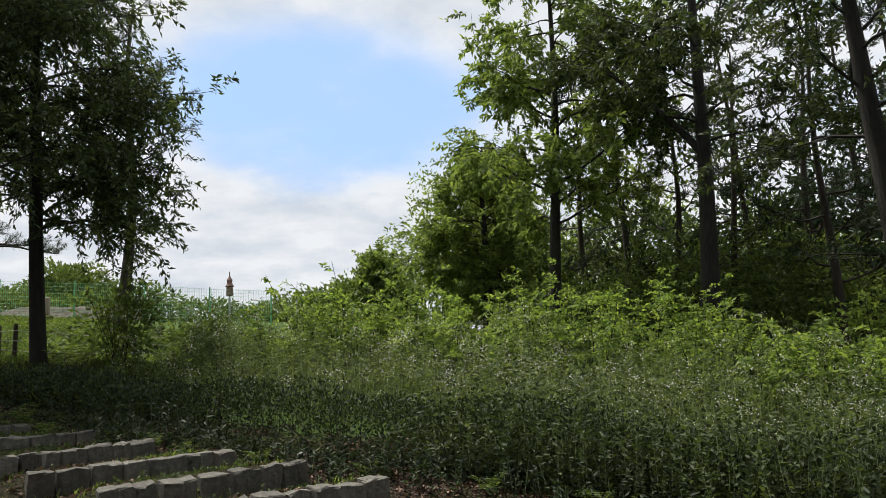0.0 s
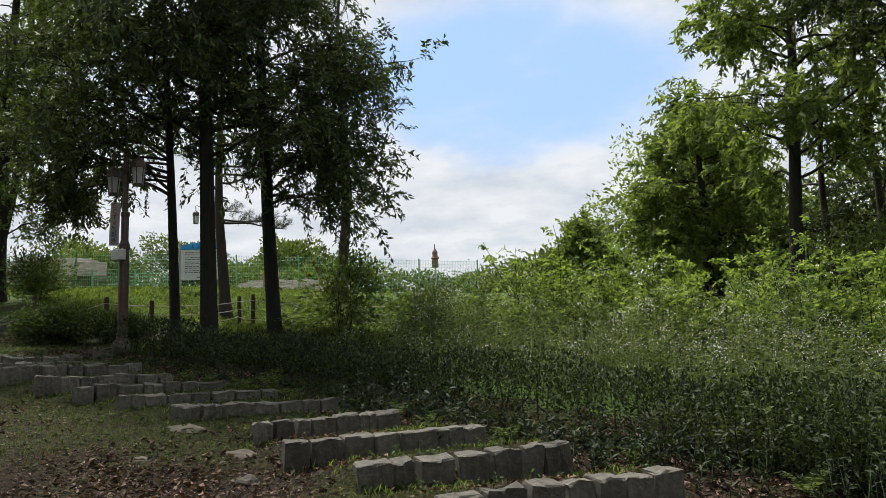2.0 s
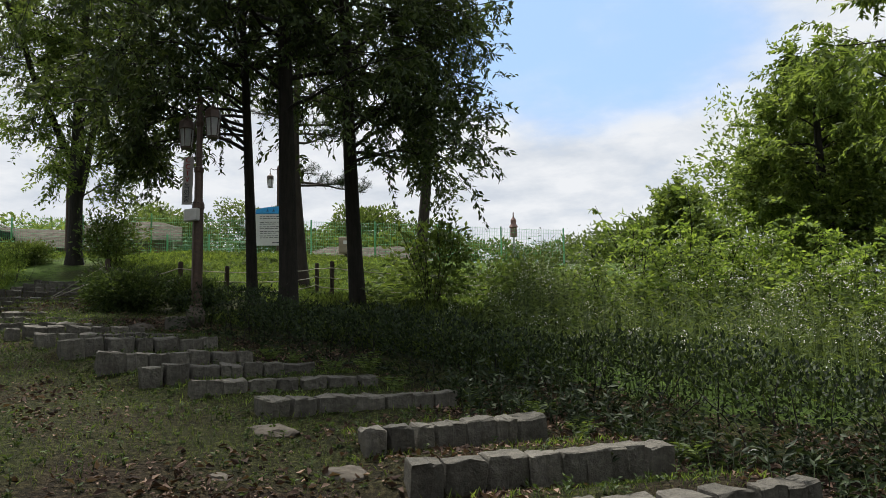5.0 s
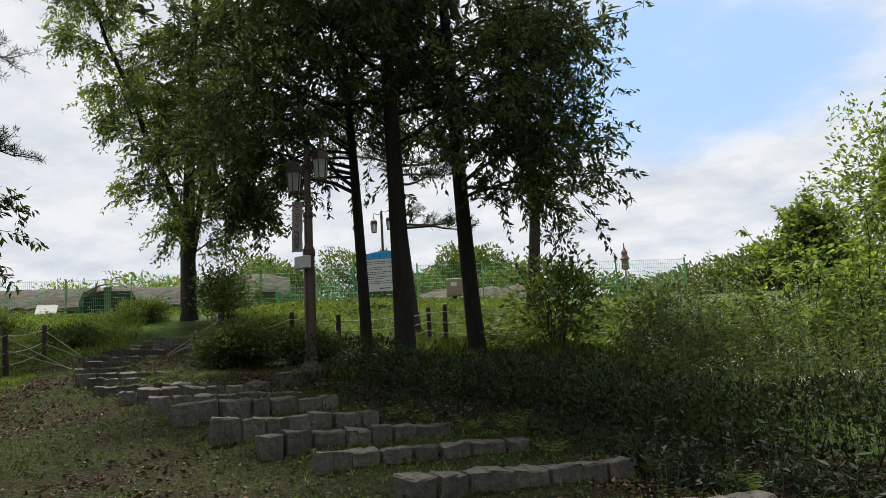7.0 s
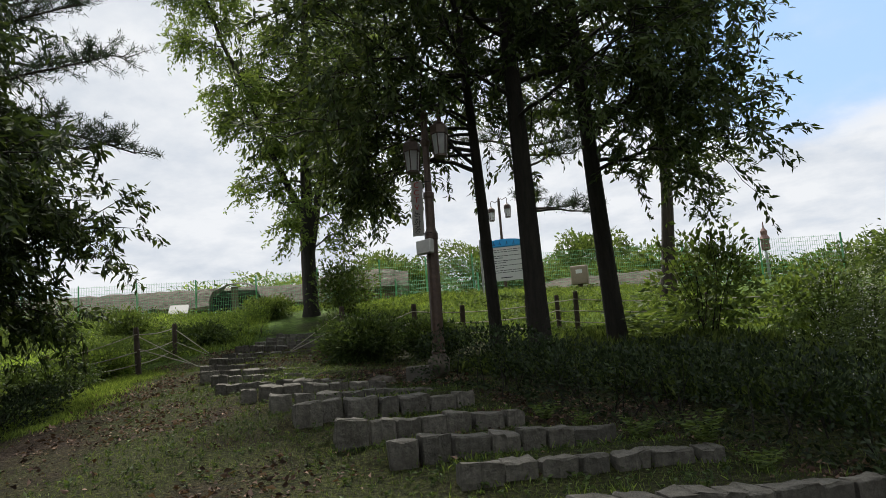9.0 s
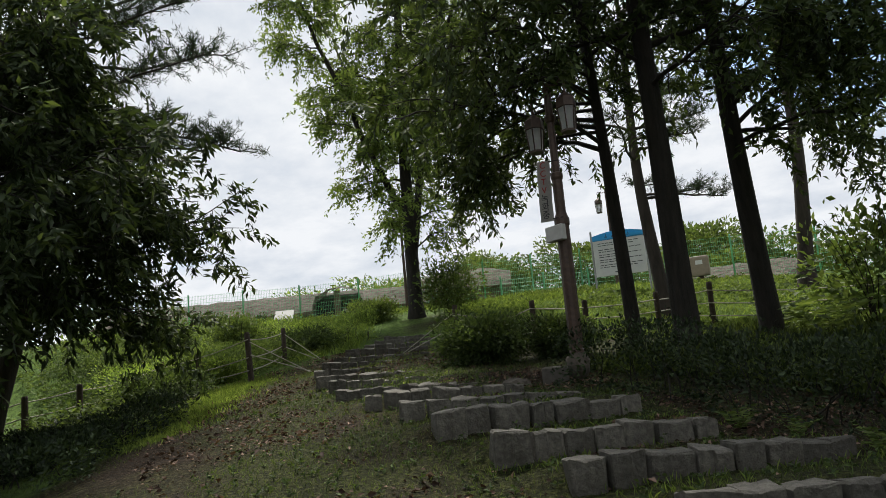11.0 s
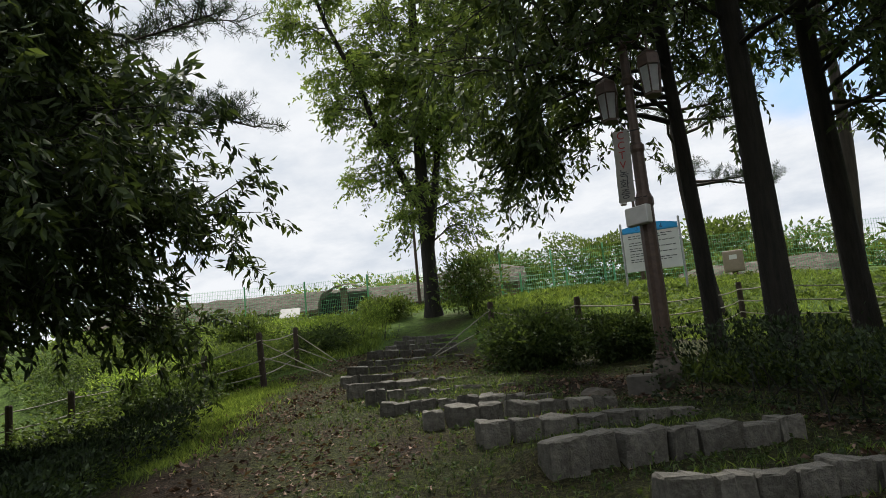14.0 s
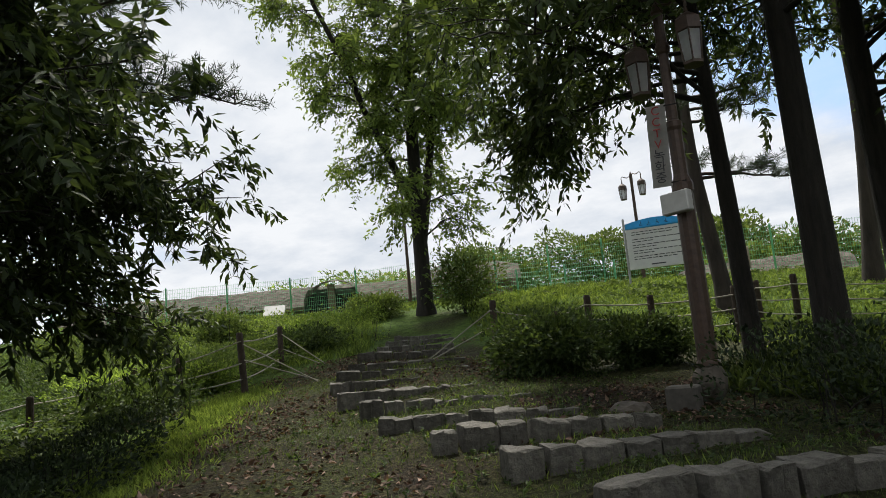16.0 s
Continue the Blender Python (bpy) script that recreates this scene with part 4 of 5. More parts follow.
# ---- notice board, slanted sign, cabinet ----
def notice_board():
    x, y = -17.03, 24.98
    z = gz(x, y)
    th = thing("notice_board", (x, y, z), "white notice board with a curved blue heading on steel posts", "notice board")
    th.rotation_euler = (0, 0, radians(22))
    for sx in (-0.86, 0.86):
        part("post", turned([(0.035, -0.2), (0.035, 2.05), (0.02, 2.08)], 8, Matrix.Translation((sx, 0, 0))), M_STEEL, th)
    part("panel", boxm(-0.82, -0.03, 0.55, 0.82, 0.03, 1.78, 0.008), M_WHITE, th)
    bm = bmesh.new()
    n = 12
    lo = [bm.verts.new((-0.82 + 1.64 * i / n, -0.036, 1.73)) for i in range(n + 1)]
    hi = [bm.verts.new((-0.82 + 1.64 * i / n, -0.036, 1.90 + 0.11 * math.sin(math.pi * i / n))) for i in range(n + 1)]
    for i in range(n):
        bm.faces.new((lo[i], lo[i + 1], hi[i + 1], hi[i]))
    bmesh.ops.solidify(bm, geom=bm.faces[:], thickness=-0.06)
    part("heading_panel", bm, M_BLUE, th, "curved blue heading panel")
    for i, xx in enumerate((-0.42, -0.2, 0.04, 0.28)):
        part("heading_mark", boxm(xx + 0.015, -0.105, 1.80, xx + 0.115, -0.099, 1.815), M_INK, th)
        part("heading_mark", boxm(xx + 0.03, -0.105, 1.835, xx + 0.1, -0.099, 1.85), M_INK, th)
        part("heading_mark", boxm(xx + 0.058, -0.105, 1.85, xx + 0.072, -0.099, 1.92), M_INK, th)
    rngb = random.Random(4)
    lines = [(1.62, 0.62), (1.55, 0.55), (1.41, 0.66), (1.34, 0.3), (1.24, 0.66), (1.17, 0.34), (1.07, 0.66), (1.0, 0.28), (0.90, 0.66), (0.83, 0.58)]
    for z2, half in lines:
        xx = -0.66
        while xx < -0.66 + 2 * half:
            w = rngb.uniform(0.07, 0.18)
            part("text_line", boxm(xx, -0.036, z2, min(xx + w, 0.7), -0.031, z2 + 0.022), M_INK, th)
            xx += w + 0.03
    part("text_line", boxm(-0.2, -0.036, 0.64, 0.2, -0.031, 0.672), M_INK, th)
    return th


notice_board()
# white panel lowered to grey: its dimmer tilted face is put into the colour
M_PANEL = plain("dimmed_white_panel", (0.27, 0.28, 0.27), 0.6, 0, 6.0, 0.12, 0)
wb = thing("information_panel", (-28.6, 19.6, gz(-28.6, 19.6)), "white slanted information panel on short legs by the fence", "sign")
wb.rotation_euler = (0, 0, radians(48))
part("panel", boxm(-0.36, -0.3, -0.02, 0.36, 0.3, 0.02, 0.006, Matrix.Translation((0, 0, 0.45)) @ Matrix.Rotation(radians(38), 4, "X")), M_PANEL, wb)
for sx in (-0.25, 0.25):
    part("leg", turned([(0.03, -0.15), (0.03, 0.40)], 8, Matrix.Translation((sx, 0.05, 0))), M_STEEL, wb)
cab = thing("utility_cabinet", (-16.2, 28.8, gz(-16.2, 28.8) - 0.25), "beige metal utility cabinet on a post in the grass", "cabinet")
cab.rotation_euler = (0, 0, radians(20))
part("post", boxm(-0.09, -0.06, -0.2, 0.09, 0.06, 0.5, 0.01), M_WOOD, cab)
body = part("body", boxm(-0.32, -0.16, 0.45, 0.32, 0.16, 1.15, 0.015), M_BROWNBOX, cab)
part("door", boxm(-0.28, -0.175, 0.5, 0.28, -0.163, 1.1, 0.006), M_BROWNBOX, cab)
part("label_plate", boxm(-0.12, -0.181, 0.85, 0.12, -0.177, 1.0), M_WHITE, cab)


def stone(x, y, r, label, seed):
    bm = bmesh.new()
    bmesh.ops.create_icosphere(bm, subdivisions=3, radius=1)
    for v in bm.verts:
        v.co *= 1 + 0.30 * noise.noise(v.co * 1.4 + Vector((seed, 0, 0))) + 0.10 * noise.noise(v.co * 4.5)
    bmesh.ops.scale(bm, vec=r, verts=bm.verts)
    th = thing("field_stone", (x, y, gz(x, y) - r[2] * 0.3), label, "stone", "loose stones")
    part("rock", bm, M_BOULDER, th)


stone(-4.5, 7.05, (0.2, 0.13, 0.07), "flat grey stone slab half sunk before a step", 3)
stone(-4.05, 6.45, (0.12, 0.10, 0.09), "small rough grey stone lying in leaf litter", 7)
stone(-5.45, 7.55, (0.26, 0.14, 0.07), "eroded ledge of stone under a step", 11)
stone(-5.2, 6.55, (0.1, 0.07, 0.03), "small flat stone lying on the soil", 13)
stone(-11.15, 12.1, (0.24, 0.2, 0.16), "grey stone beside the upper steps", 17)
mush = thing("mushroom", (-1.75, 8.75, gz(-1.75, 8.75)), "small pale mushroom in front of the hedge", "mushroom")
part("stalk", turned([(0.012, -0.02), (0.010, 0.07)], 8), M_WHITE, mush)
part("cap", turned([(0.045, 0.068), (0.05, 0.075), (0.035, 0.095), (0.008, 0.103)], 10), M_FLOWER, mush, "pale domed cap")


# ---- trees ----
OAKS = "oaks by the lamp post"
tree("oak_tree", (-10.97, 15.0), (-11.27, 14.78, 11.5), 0.125, 0.30, 3.7, 38, M_OAK, M_BARK, "slender dark-barked oak with drooping glossy leaves", "tree", 11, per=22, leaf=(0.165, 0.058), dense=1, sub=5, droop=0.5, up=0.12, bend=0.03, group=OAKS, low_side=3.9,
     boughs=[(3.9, 3.45, 3.0, 0.06), (4.3, 3.15, 3.2, 0.07), (4.4, 3.8, 2.8, 0.07)])
tree("oak_tree", (-10.01, 14.86), (-10.02, 14.46, 13.5), 0.20, 0.32, 3.8, 46, M_OAK, M_BARK, "stout dark-barked oak behind the hedge", "tree", 12, per=22, leaf=(0.165, 0.058), dense=1, sub=5, droop=0.5, up=0.15, bend=0.03, group=OAKS)
tree("oak_tree", (-9.64, 17.18), (-9.77, 16.02, 13.5), 0.19, 0.25, 2.65, 44, M_OAK, M_BARK, "dark-barked oak with low drooping leafy limbs", "tree", 13, per=26, leaf=(0.165, 0.06), dense=1, sub=5, droop=0.55, up=0.12, bend=0.03, group=OAKS, low_side=0.5)
pine("pine_tree", (-14.02, 21.64), (-14.6, 22.4, 10.5), 0.20, 15, 21, "scaly-barked pine with flat tufted branches", 0.3, 2.3, boughs=[(5.3, 0.3, 1.9), (5.0, 0.7, 1.7), (3.4, 0.4, 1.5), (6.0, 0.1, 2.0)])
pine("pine_tree", (-12.05, 27.0), (-12.0, 27.4, 13.5), 0.24, 20, 24, "tall pale-barked pine with flat tufts behind the oaks", 0.5, 2.7)
tree("elm_tree", (-22.85, 21.2), (-22.9, 21.5, 18.0), 0.25, 0.13, 2.4, 46, M_ELM, M_BARK, "forked broadleaf tree with a light airy crown above the steps", "tree", 15, per=17, leaf=(0.17, 0.066), dense=1, sub=6,
     forks=[(1.9, 0.65, 13.0, 0.15, 3.4), (3.4, 3.9, 11.0, 0.13, 3.0)], droop=0.42, up=0.25, clump=0.24, shape=lambda g: 0.8 + 0.35 * math.sin(3.0 * g) - 0.1 * g)
tree("chestnut_tree", (-16.7, 7.1), (-16.6, 7.3, 6.5), 0.2, 0.31, 2.8, 60, M_SHADECHESTNUT, M_BARK, "dark chestnut tree with hanging leaves beside the slope", "tree", 16, per=30, leaf=(0.175, 0.056), dense=1, sub=6, droop=0.6, up=0.12, shape=lambda g: 1.2 * (1 - 0.6 * g))
pine("pine_tree", (-20.0, 7.9), (-19.3, 10.0, 11.5), 0.2, 16, 23, "leaning pine whose long branch reaches over the slope", 0.42, 3.4, boughs=[(6.1, 0.48, 3.9), (6.7, 0.40, 3.7), (5.6, 0.60, 3.4), (7.6, 0.2, 3.6), (8.6, 0.5, 4.0), (9.4, 0.35, 4.4), (9.9, 0.1, 4.2)])

# wood beyond the weedy field
WOOD = "trees of the wood"
tree("oak_tree", (4.0, 25.3), (4.75, 25.4, 15.0), 0.24, 0.30, 3.8, 36, M_ELM, M_BARK, "tall oak at the edge of the wood", "tree", 31, per=26, leaf=(0.24, 0.09), dense=1, sub=5, droop=0.5, up=0.2, group=WOOD)
tree("oak_tree", (7.68, 20.6), (8.5, 20.7, 15.0), 0.30, 0.45, 3.4, 19, M_OAK, M_BARK, "stout dark oak at the edge of the wood", "tree", 32, per=24, leaf=(0.22, 0.08), dense=1, sub=5, droop=0.45, up=0.35, group=WOOD, forks=[(6.5, 2.6, 6.0, 0.13, 1.6)])
tree("oak_tree", (9.77, 14.5), (8.85, 14.5, 13.0), 0.31, 0.42, 3.2, 24, M_OAK, M_BARK, "dark oak close to the field", "tree", 33, per=24, leaf=(0.18, 0.065), dense=1, sub=5, group=WOOD)
tree("oak_tree", (3.0, 38.0), (3.2, 38.2, 9.2), 0.3, 0.12, 2.5, 34, M_ELM, M_BARK, "rounded leafy tree beyond the field", "tree", 34, per=32, leaf=(0.24, 0.105), dense=1, sub=5, droop=0.2, clump=0.42, group=WOOD)
tree("oak_tree", (-3.6, 40.0), (-3.5, 40.0, 3.7), 0.16, 0.12, 1.4, 20, M_ELM, M_BARK, "small leafy tree beyond the field", "tree", 35, per=30, leaf=(0.3, 0.12), dense=1, sub=4, clump=0.42, group=WOOD)
tree("oak_tree", (2.2, 34.0), (2.4, 34.2, 9.3), 0.26, 0.14, 2.9, 34, M_ELM, M_BARK, "leafy tree in the wood", "tree", 36, per=32, leaf=(0.23, 0.1), dense=1, sub=5, clump=0.42, group=WOOD)
for i, (x, y, h, r) in enumerate([(10.2, 24.0, 11.5, 0.16), (8.9, 26.6, 11.0, 0.17), (8.3, 31.0, 12.5, 0.2), (11.7, 21.0, 11.5, 0.17), (13.5, 25.5, 12.5, 0.2), (6.3, 29.5, 11.0, 0.17), (12.2, 17.0, 11.5, 0.2), (14.6, 22.0, 12.5, 0.19), (16.2, 26.5, 13.0, 0.2), (12.4, 28.2, 12.5, 0.18), (14.4, 17.6, 12.0, 0.2)]):
    pine("pine_tree", (x, y), (x + 0.4 * math.sin(i * 2.1), y, h), r, 17, 41 + i, "slim pine with dead lower branches in the wood", 0.24, 2.3, WOOD)


def undergrowth(name, spots, mat, label, seed, leaf, n, kind="stuff"):
    """Leafy undergrowth or far woods as one uncountable mass of clumps."""
    rng = np.random.default_rng(seed)
    P, D = [], []
    for x, y, rx, ry, h in spots:
        z = gz(x, y)
        p, d = in_blob(rng, int(n * rx * h), (x, y, z + h * 0.45), (rx, ry, h * 0.55), 0.35, 0.5)
        P.append(p)
        D.append(d)
    P, D = np.concatenate(P), np.concatenate(D)
    V, T = leaf_arrays(rng, P, D + rng.normal(size=P.shape) * 0.7 + np.array([0, 0, -0.1]), leaf[0], leaf[1])
    return tagged(new(name, mesh_np(name, V, T, mat)), label, "undergrowth", kind=kind)


rs = random.Random(8)
undergrowth("undergrowth", [(5 + i * 1.25 + rs.uniform(-0.8, 0.8), 29 - i * 0.9 + rs.uniform(-2, 2), rs.uniform(1.6, 2.6), 1.8, rs.uniform(2.5, 5.0)) for i in range(14)], M_BUSH, "shady leafy undergrowth between the wood's trunks", 51, (0.2, 0.085), 360)
undergrowth("far_wood", [(-6 + i * 3.2 + rs.uniform(-1, 1), 50 - i * 0.9 + rs.uniform(-3, 3), rs.uniform(3, 4.5), 3, rs.uniform(6, 10.5)) for i in range(2, 13)], M_ELM, "dense far wood behind the field", 52, (0.36, 0.15), 150)
undergrowth("far_shrubs", [(-46 + i * 2.4 + rs.uniform(-1, 1), 44 + 5 * math.sin(i) + rs.uniform(-2, 2), rs.uniform(2.0, 3.4), 2.2, rs.uniform(2.6, 5.2) if i < 11 else rs.uniform(1.4, 2.4)) for i in range(3, 19)], M_BUSH, "hazy line of shrubs and trees beyond the huts", 53, (0.26, 0.13), 620)
undergrowth("far_wood", [(-75 + i * 5 + rs.uniform(-2, 2), 26 + i * 1.6 + rs.uniform(-3, 3), 4.0, 3.5, rs.uniform(2.0, 3.2)) for i in range(7)], M_ELM, "distant tree line past the long hut", 54, (0.36, 0.15), 170)
undergrowth("far_wood", [(7 + i * 1.6, 36 - i * 1.3 + rs.uniform(-1, 1), 2.6, 2.2, rs.uniform(4.5, 7)) for i in range(8)], M_OAK, "shadowy thicket deep in the wood", 57, (0.32, 0.14), 170)
undergrowth("far_wood", [(14 + i * 2.8, 30 - i * 2.6 + rs.uniform(-2, 2), 3.6, 3.2, rs.uniform(8, 10)) for i in range(9)], M_PINE, "dark wood behind the pines", 55, (0.42, 0.18), 95)
# never in view: leaf masses added behind the path to hold off sky light
undergrowth("leaf_screen", [(x, y, r, r, h) for x, y, r, h in ((-20, 0, 4.5, 10), (-14.5, -3.5, 4.5, 11), (-9, -6, 4.5, 11), (-3, -7.5, 4.5, 11), (3.5, -7, 4.5, 11), (9.5, -4.5, 4.5, 10), (13, 1, 4.5, 10), (15, 8, 4.5, 9), (-26, 4, 4.5, 8))], M_OAK, "unseen leaf masses added behind the path to block sky light", 56, (0.6, 0.28), 65)

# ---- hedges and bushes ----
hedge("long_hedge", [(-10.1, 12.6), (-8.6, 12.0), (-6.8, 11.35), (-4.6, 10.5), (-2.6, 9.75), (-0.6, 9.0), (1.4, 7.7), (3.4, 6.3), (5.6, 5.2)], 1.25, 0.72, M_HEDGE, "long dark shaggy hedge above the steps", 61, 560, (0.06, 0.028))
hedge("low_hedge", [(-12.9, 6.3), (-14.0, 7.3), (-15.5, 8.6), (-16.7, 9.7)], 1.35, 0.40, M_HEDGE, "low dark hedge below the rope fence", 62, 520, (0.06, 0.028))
hedge("terrace_hedge", [(-24.6, 15.8), (-23.2, 16.3), (-22.2, 17.1), (-21.6, 18.3)], 1.1, 0.9, M_SAP, "light green clipped hedge at the top of the steps", 63, 480, (0.07, 0.03))
bush("round_bush", -13.35, 13.95, (0.92, 0.88, 0.9), M_SHADEBUSH, "dense rounded green bush beside the steps", 64, 12000, (0.075, 0.035), lobes=8)
bush("round_bush", -12.3, 15.0, (0.68, 0.66, 0.75), M_SHADEBUSH, "dense dark bush near the lamp post", 65, 9000, (0.075, 0.035), lobes=7)
bush("light_bush", -23.9, 15.0, (1.15, 1.05, 1.55), M_BUSH, "light green bush by the terrace fence", 66, 7000, (0.10, 0.04))
bush("light_bush", -24.3, 20.4, (0.95, 0.85, 0.85), M_BUSH, "green bush at the foot of the forked tree", 67, 4200, (0.12, 0.05), lobes=9)
bush("light_bush", -21.5, 21.6, (1.25, 1.1, 1.9), M_BUSH, "tall airy green bush beside the forked tree", 68, 2900, (0.15, 0.06), lobes=10)
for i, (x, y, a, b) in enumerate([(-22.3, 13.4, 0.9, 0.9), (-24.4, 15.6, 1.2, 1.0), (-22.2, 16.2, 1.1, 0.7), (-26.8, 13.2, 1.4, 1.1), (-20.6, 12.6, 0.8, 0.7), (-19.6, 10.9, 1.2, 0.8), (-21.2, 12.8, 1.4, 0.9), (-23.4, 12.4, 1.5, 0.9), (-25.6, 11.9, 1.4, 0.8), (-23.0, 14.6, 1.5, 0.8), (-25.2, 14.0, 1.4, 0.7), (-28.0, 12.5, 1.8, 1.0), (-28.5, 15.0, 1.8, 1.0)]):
    bush("bank_shrub", x, y, (a, a, b), (M_BUSH, M_SAP, M_SHADEBUSH)[i % 3], "leafy green shrub on the fenced bank", 70 + i, 5200, (0.08, 0.035), group="shrubs on the bank")
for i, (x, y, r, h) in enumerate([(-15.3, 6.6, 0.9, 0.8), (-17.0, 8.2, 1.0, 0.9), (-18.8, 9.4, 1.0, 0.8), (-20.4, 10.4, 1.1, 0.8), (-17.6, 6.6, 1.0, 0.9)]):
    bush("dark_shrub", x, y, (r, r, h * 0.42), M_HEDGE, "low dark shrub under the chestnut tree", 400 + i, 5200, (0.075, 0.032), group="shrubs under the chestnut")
bush("walnut_sapling", -8.3, 18.4, (1.25, 1.2, 2.3), M_BUSH, "leafy sapling beside the oaks", 81, 1700, (0.165, 0.085), "sapling")
bush("walnut_sapling", -6.6, 20.5, (1.2, 1.2, 1.4), M_BUSH, "leafy sapling among the weeds", 82, 1500, (0.165, 0.085), "sapling")


# locust saplings: feathery compound leaves on thin stems
def sapling(x, y, h, r, seed, mat=None, stems=5):
    rng = np.random.default_rng(seed)
    th = thing("locust_sapling", (x, y, gz(x, y) - 0.03), "bright green sapling with feathery leaves in the field", "sapling", "saplings in the field")
    paths, P, D = [], [], []
    for i in range(stems):
        a = rng.uniform(0, 6.28)
        q = rng.uniform(0, r * 0.5)
        st = curve_path(rng, (q * math.cos(a), q * math.sin(a), 0), (math.cos(a) * 0.25, math.sin(a) * 0.25, 1), h * rng.uniform(0.7, 1.0), 7, 0.08)
        paths.append((st, np.linspace(0.016, 0.005, 8)))
        for j in range(13):
            t = rng.uniform(1.2, 7)
            c = np.array([np.interp(t, np.arange(8), st[:, k]) for k in range(3)])
            b = rng.uniform(0, 6.28)
            fr = curve_path(rng, c, (math.cos(b), math.sin(b), rng.uniform(-0.3, 1.8)), rng.uniform(0.25, 0.55) * (0.6 + r * 0.4), 8, 0.07, -0.1)
            paths.append((fr[::4], np.array([0.005, 0.004, 0.002])))
            t2 = unit(np.gradient(fr, axis=0))
            side = unit(np.cross(t2, np.array([0, 0, 1.0])))
            for sg in (-1, 1):
                P.append(fr[1:])
                D.append(side[1:] * sg + t2[1:] * 0.35 + np.array([0, 0, -0.1]) + rng.normal(size=(8, 3)) * 0.55)
    v, q = tubes(paths, 3)
    tagged(hang("branchwork", mesh_np("branchwork", v, q, M_BARK), th), kind="stuff")
    P, D = np.concatenate(P), np.concatenate(D)
    V, T = leaf_arrays(rng, P, D, 0.12, 0.054)
    hang("foliage", mesh_np("foliage", V, T, mat or M_SAP), th)


rs = random.Random(21)
for i in range(64):
    f = rs.random()
    x = -4.5 + 15 * f + rs.uniform(-0.6, 0.6)
    y = 17.2 - 3.2 * max(0, f - 0.3) + rs.uniform(-1.6, 2.4)
    sapling(x, y, rs.choice((1.2, 1.5, 1.8, 2.2, 2.8)) * rs.uniform(0.9, 1.1), rs.uniform(0.7, 1.1), 100 + i)
for i, (x, y, h) in enumerate([(-2.9, 16.9, 3.0), (-2.3, 17.6, 2.4), (-4.6, 19.0, 1.3), (-1.0, 18.4, 2.5), (-0.2, 19.0, 2.3), (6.3, 11.6, 1.7), (6.8, 12.3, 1.9), (7.4, 12.9, 1.8), (5.6, 12.6, 1.5), (8.0, 12.2, 1.8)]):
    sapling(x, y, h, 1.0, 160 + i, stems=6)


# ---- weeds, grass, fallen leaves ----
def patchy(rng, x, y, k=0.0):
    v = np.sin(1.9 * x + 0.6 * y) * np.sin(1.3 * y - 0.8 * x + 1.2) + 0.5 * np.sin(4.1 * x + 2) * np.sin(3.7 * y)
    return v + rng.normal(size=len(x)) * 0.35 > k


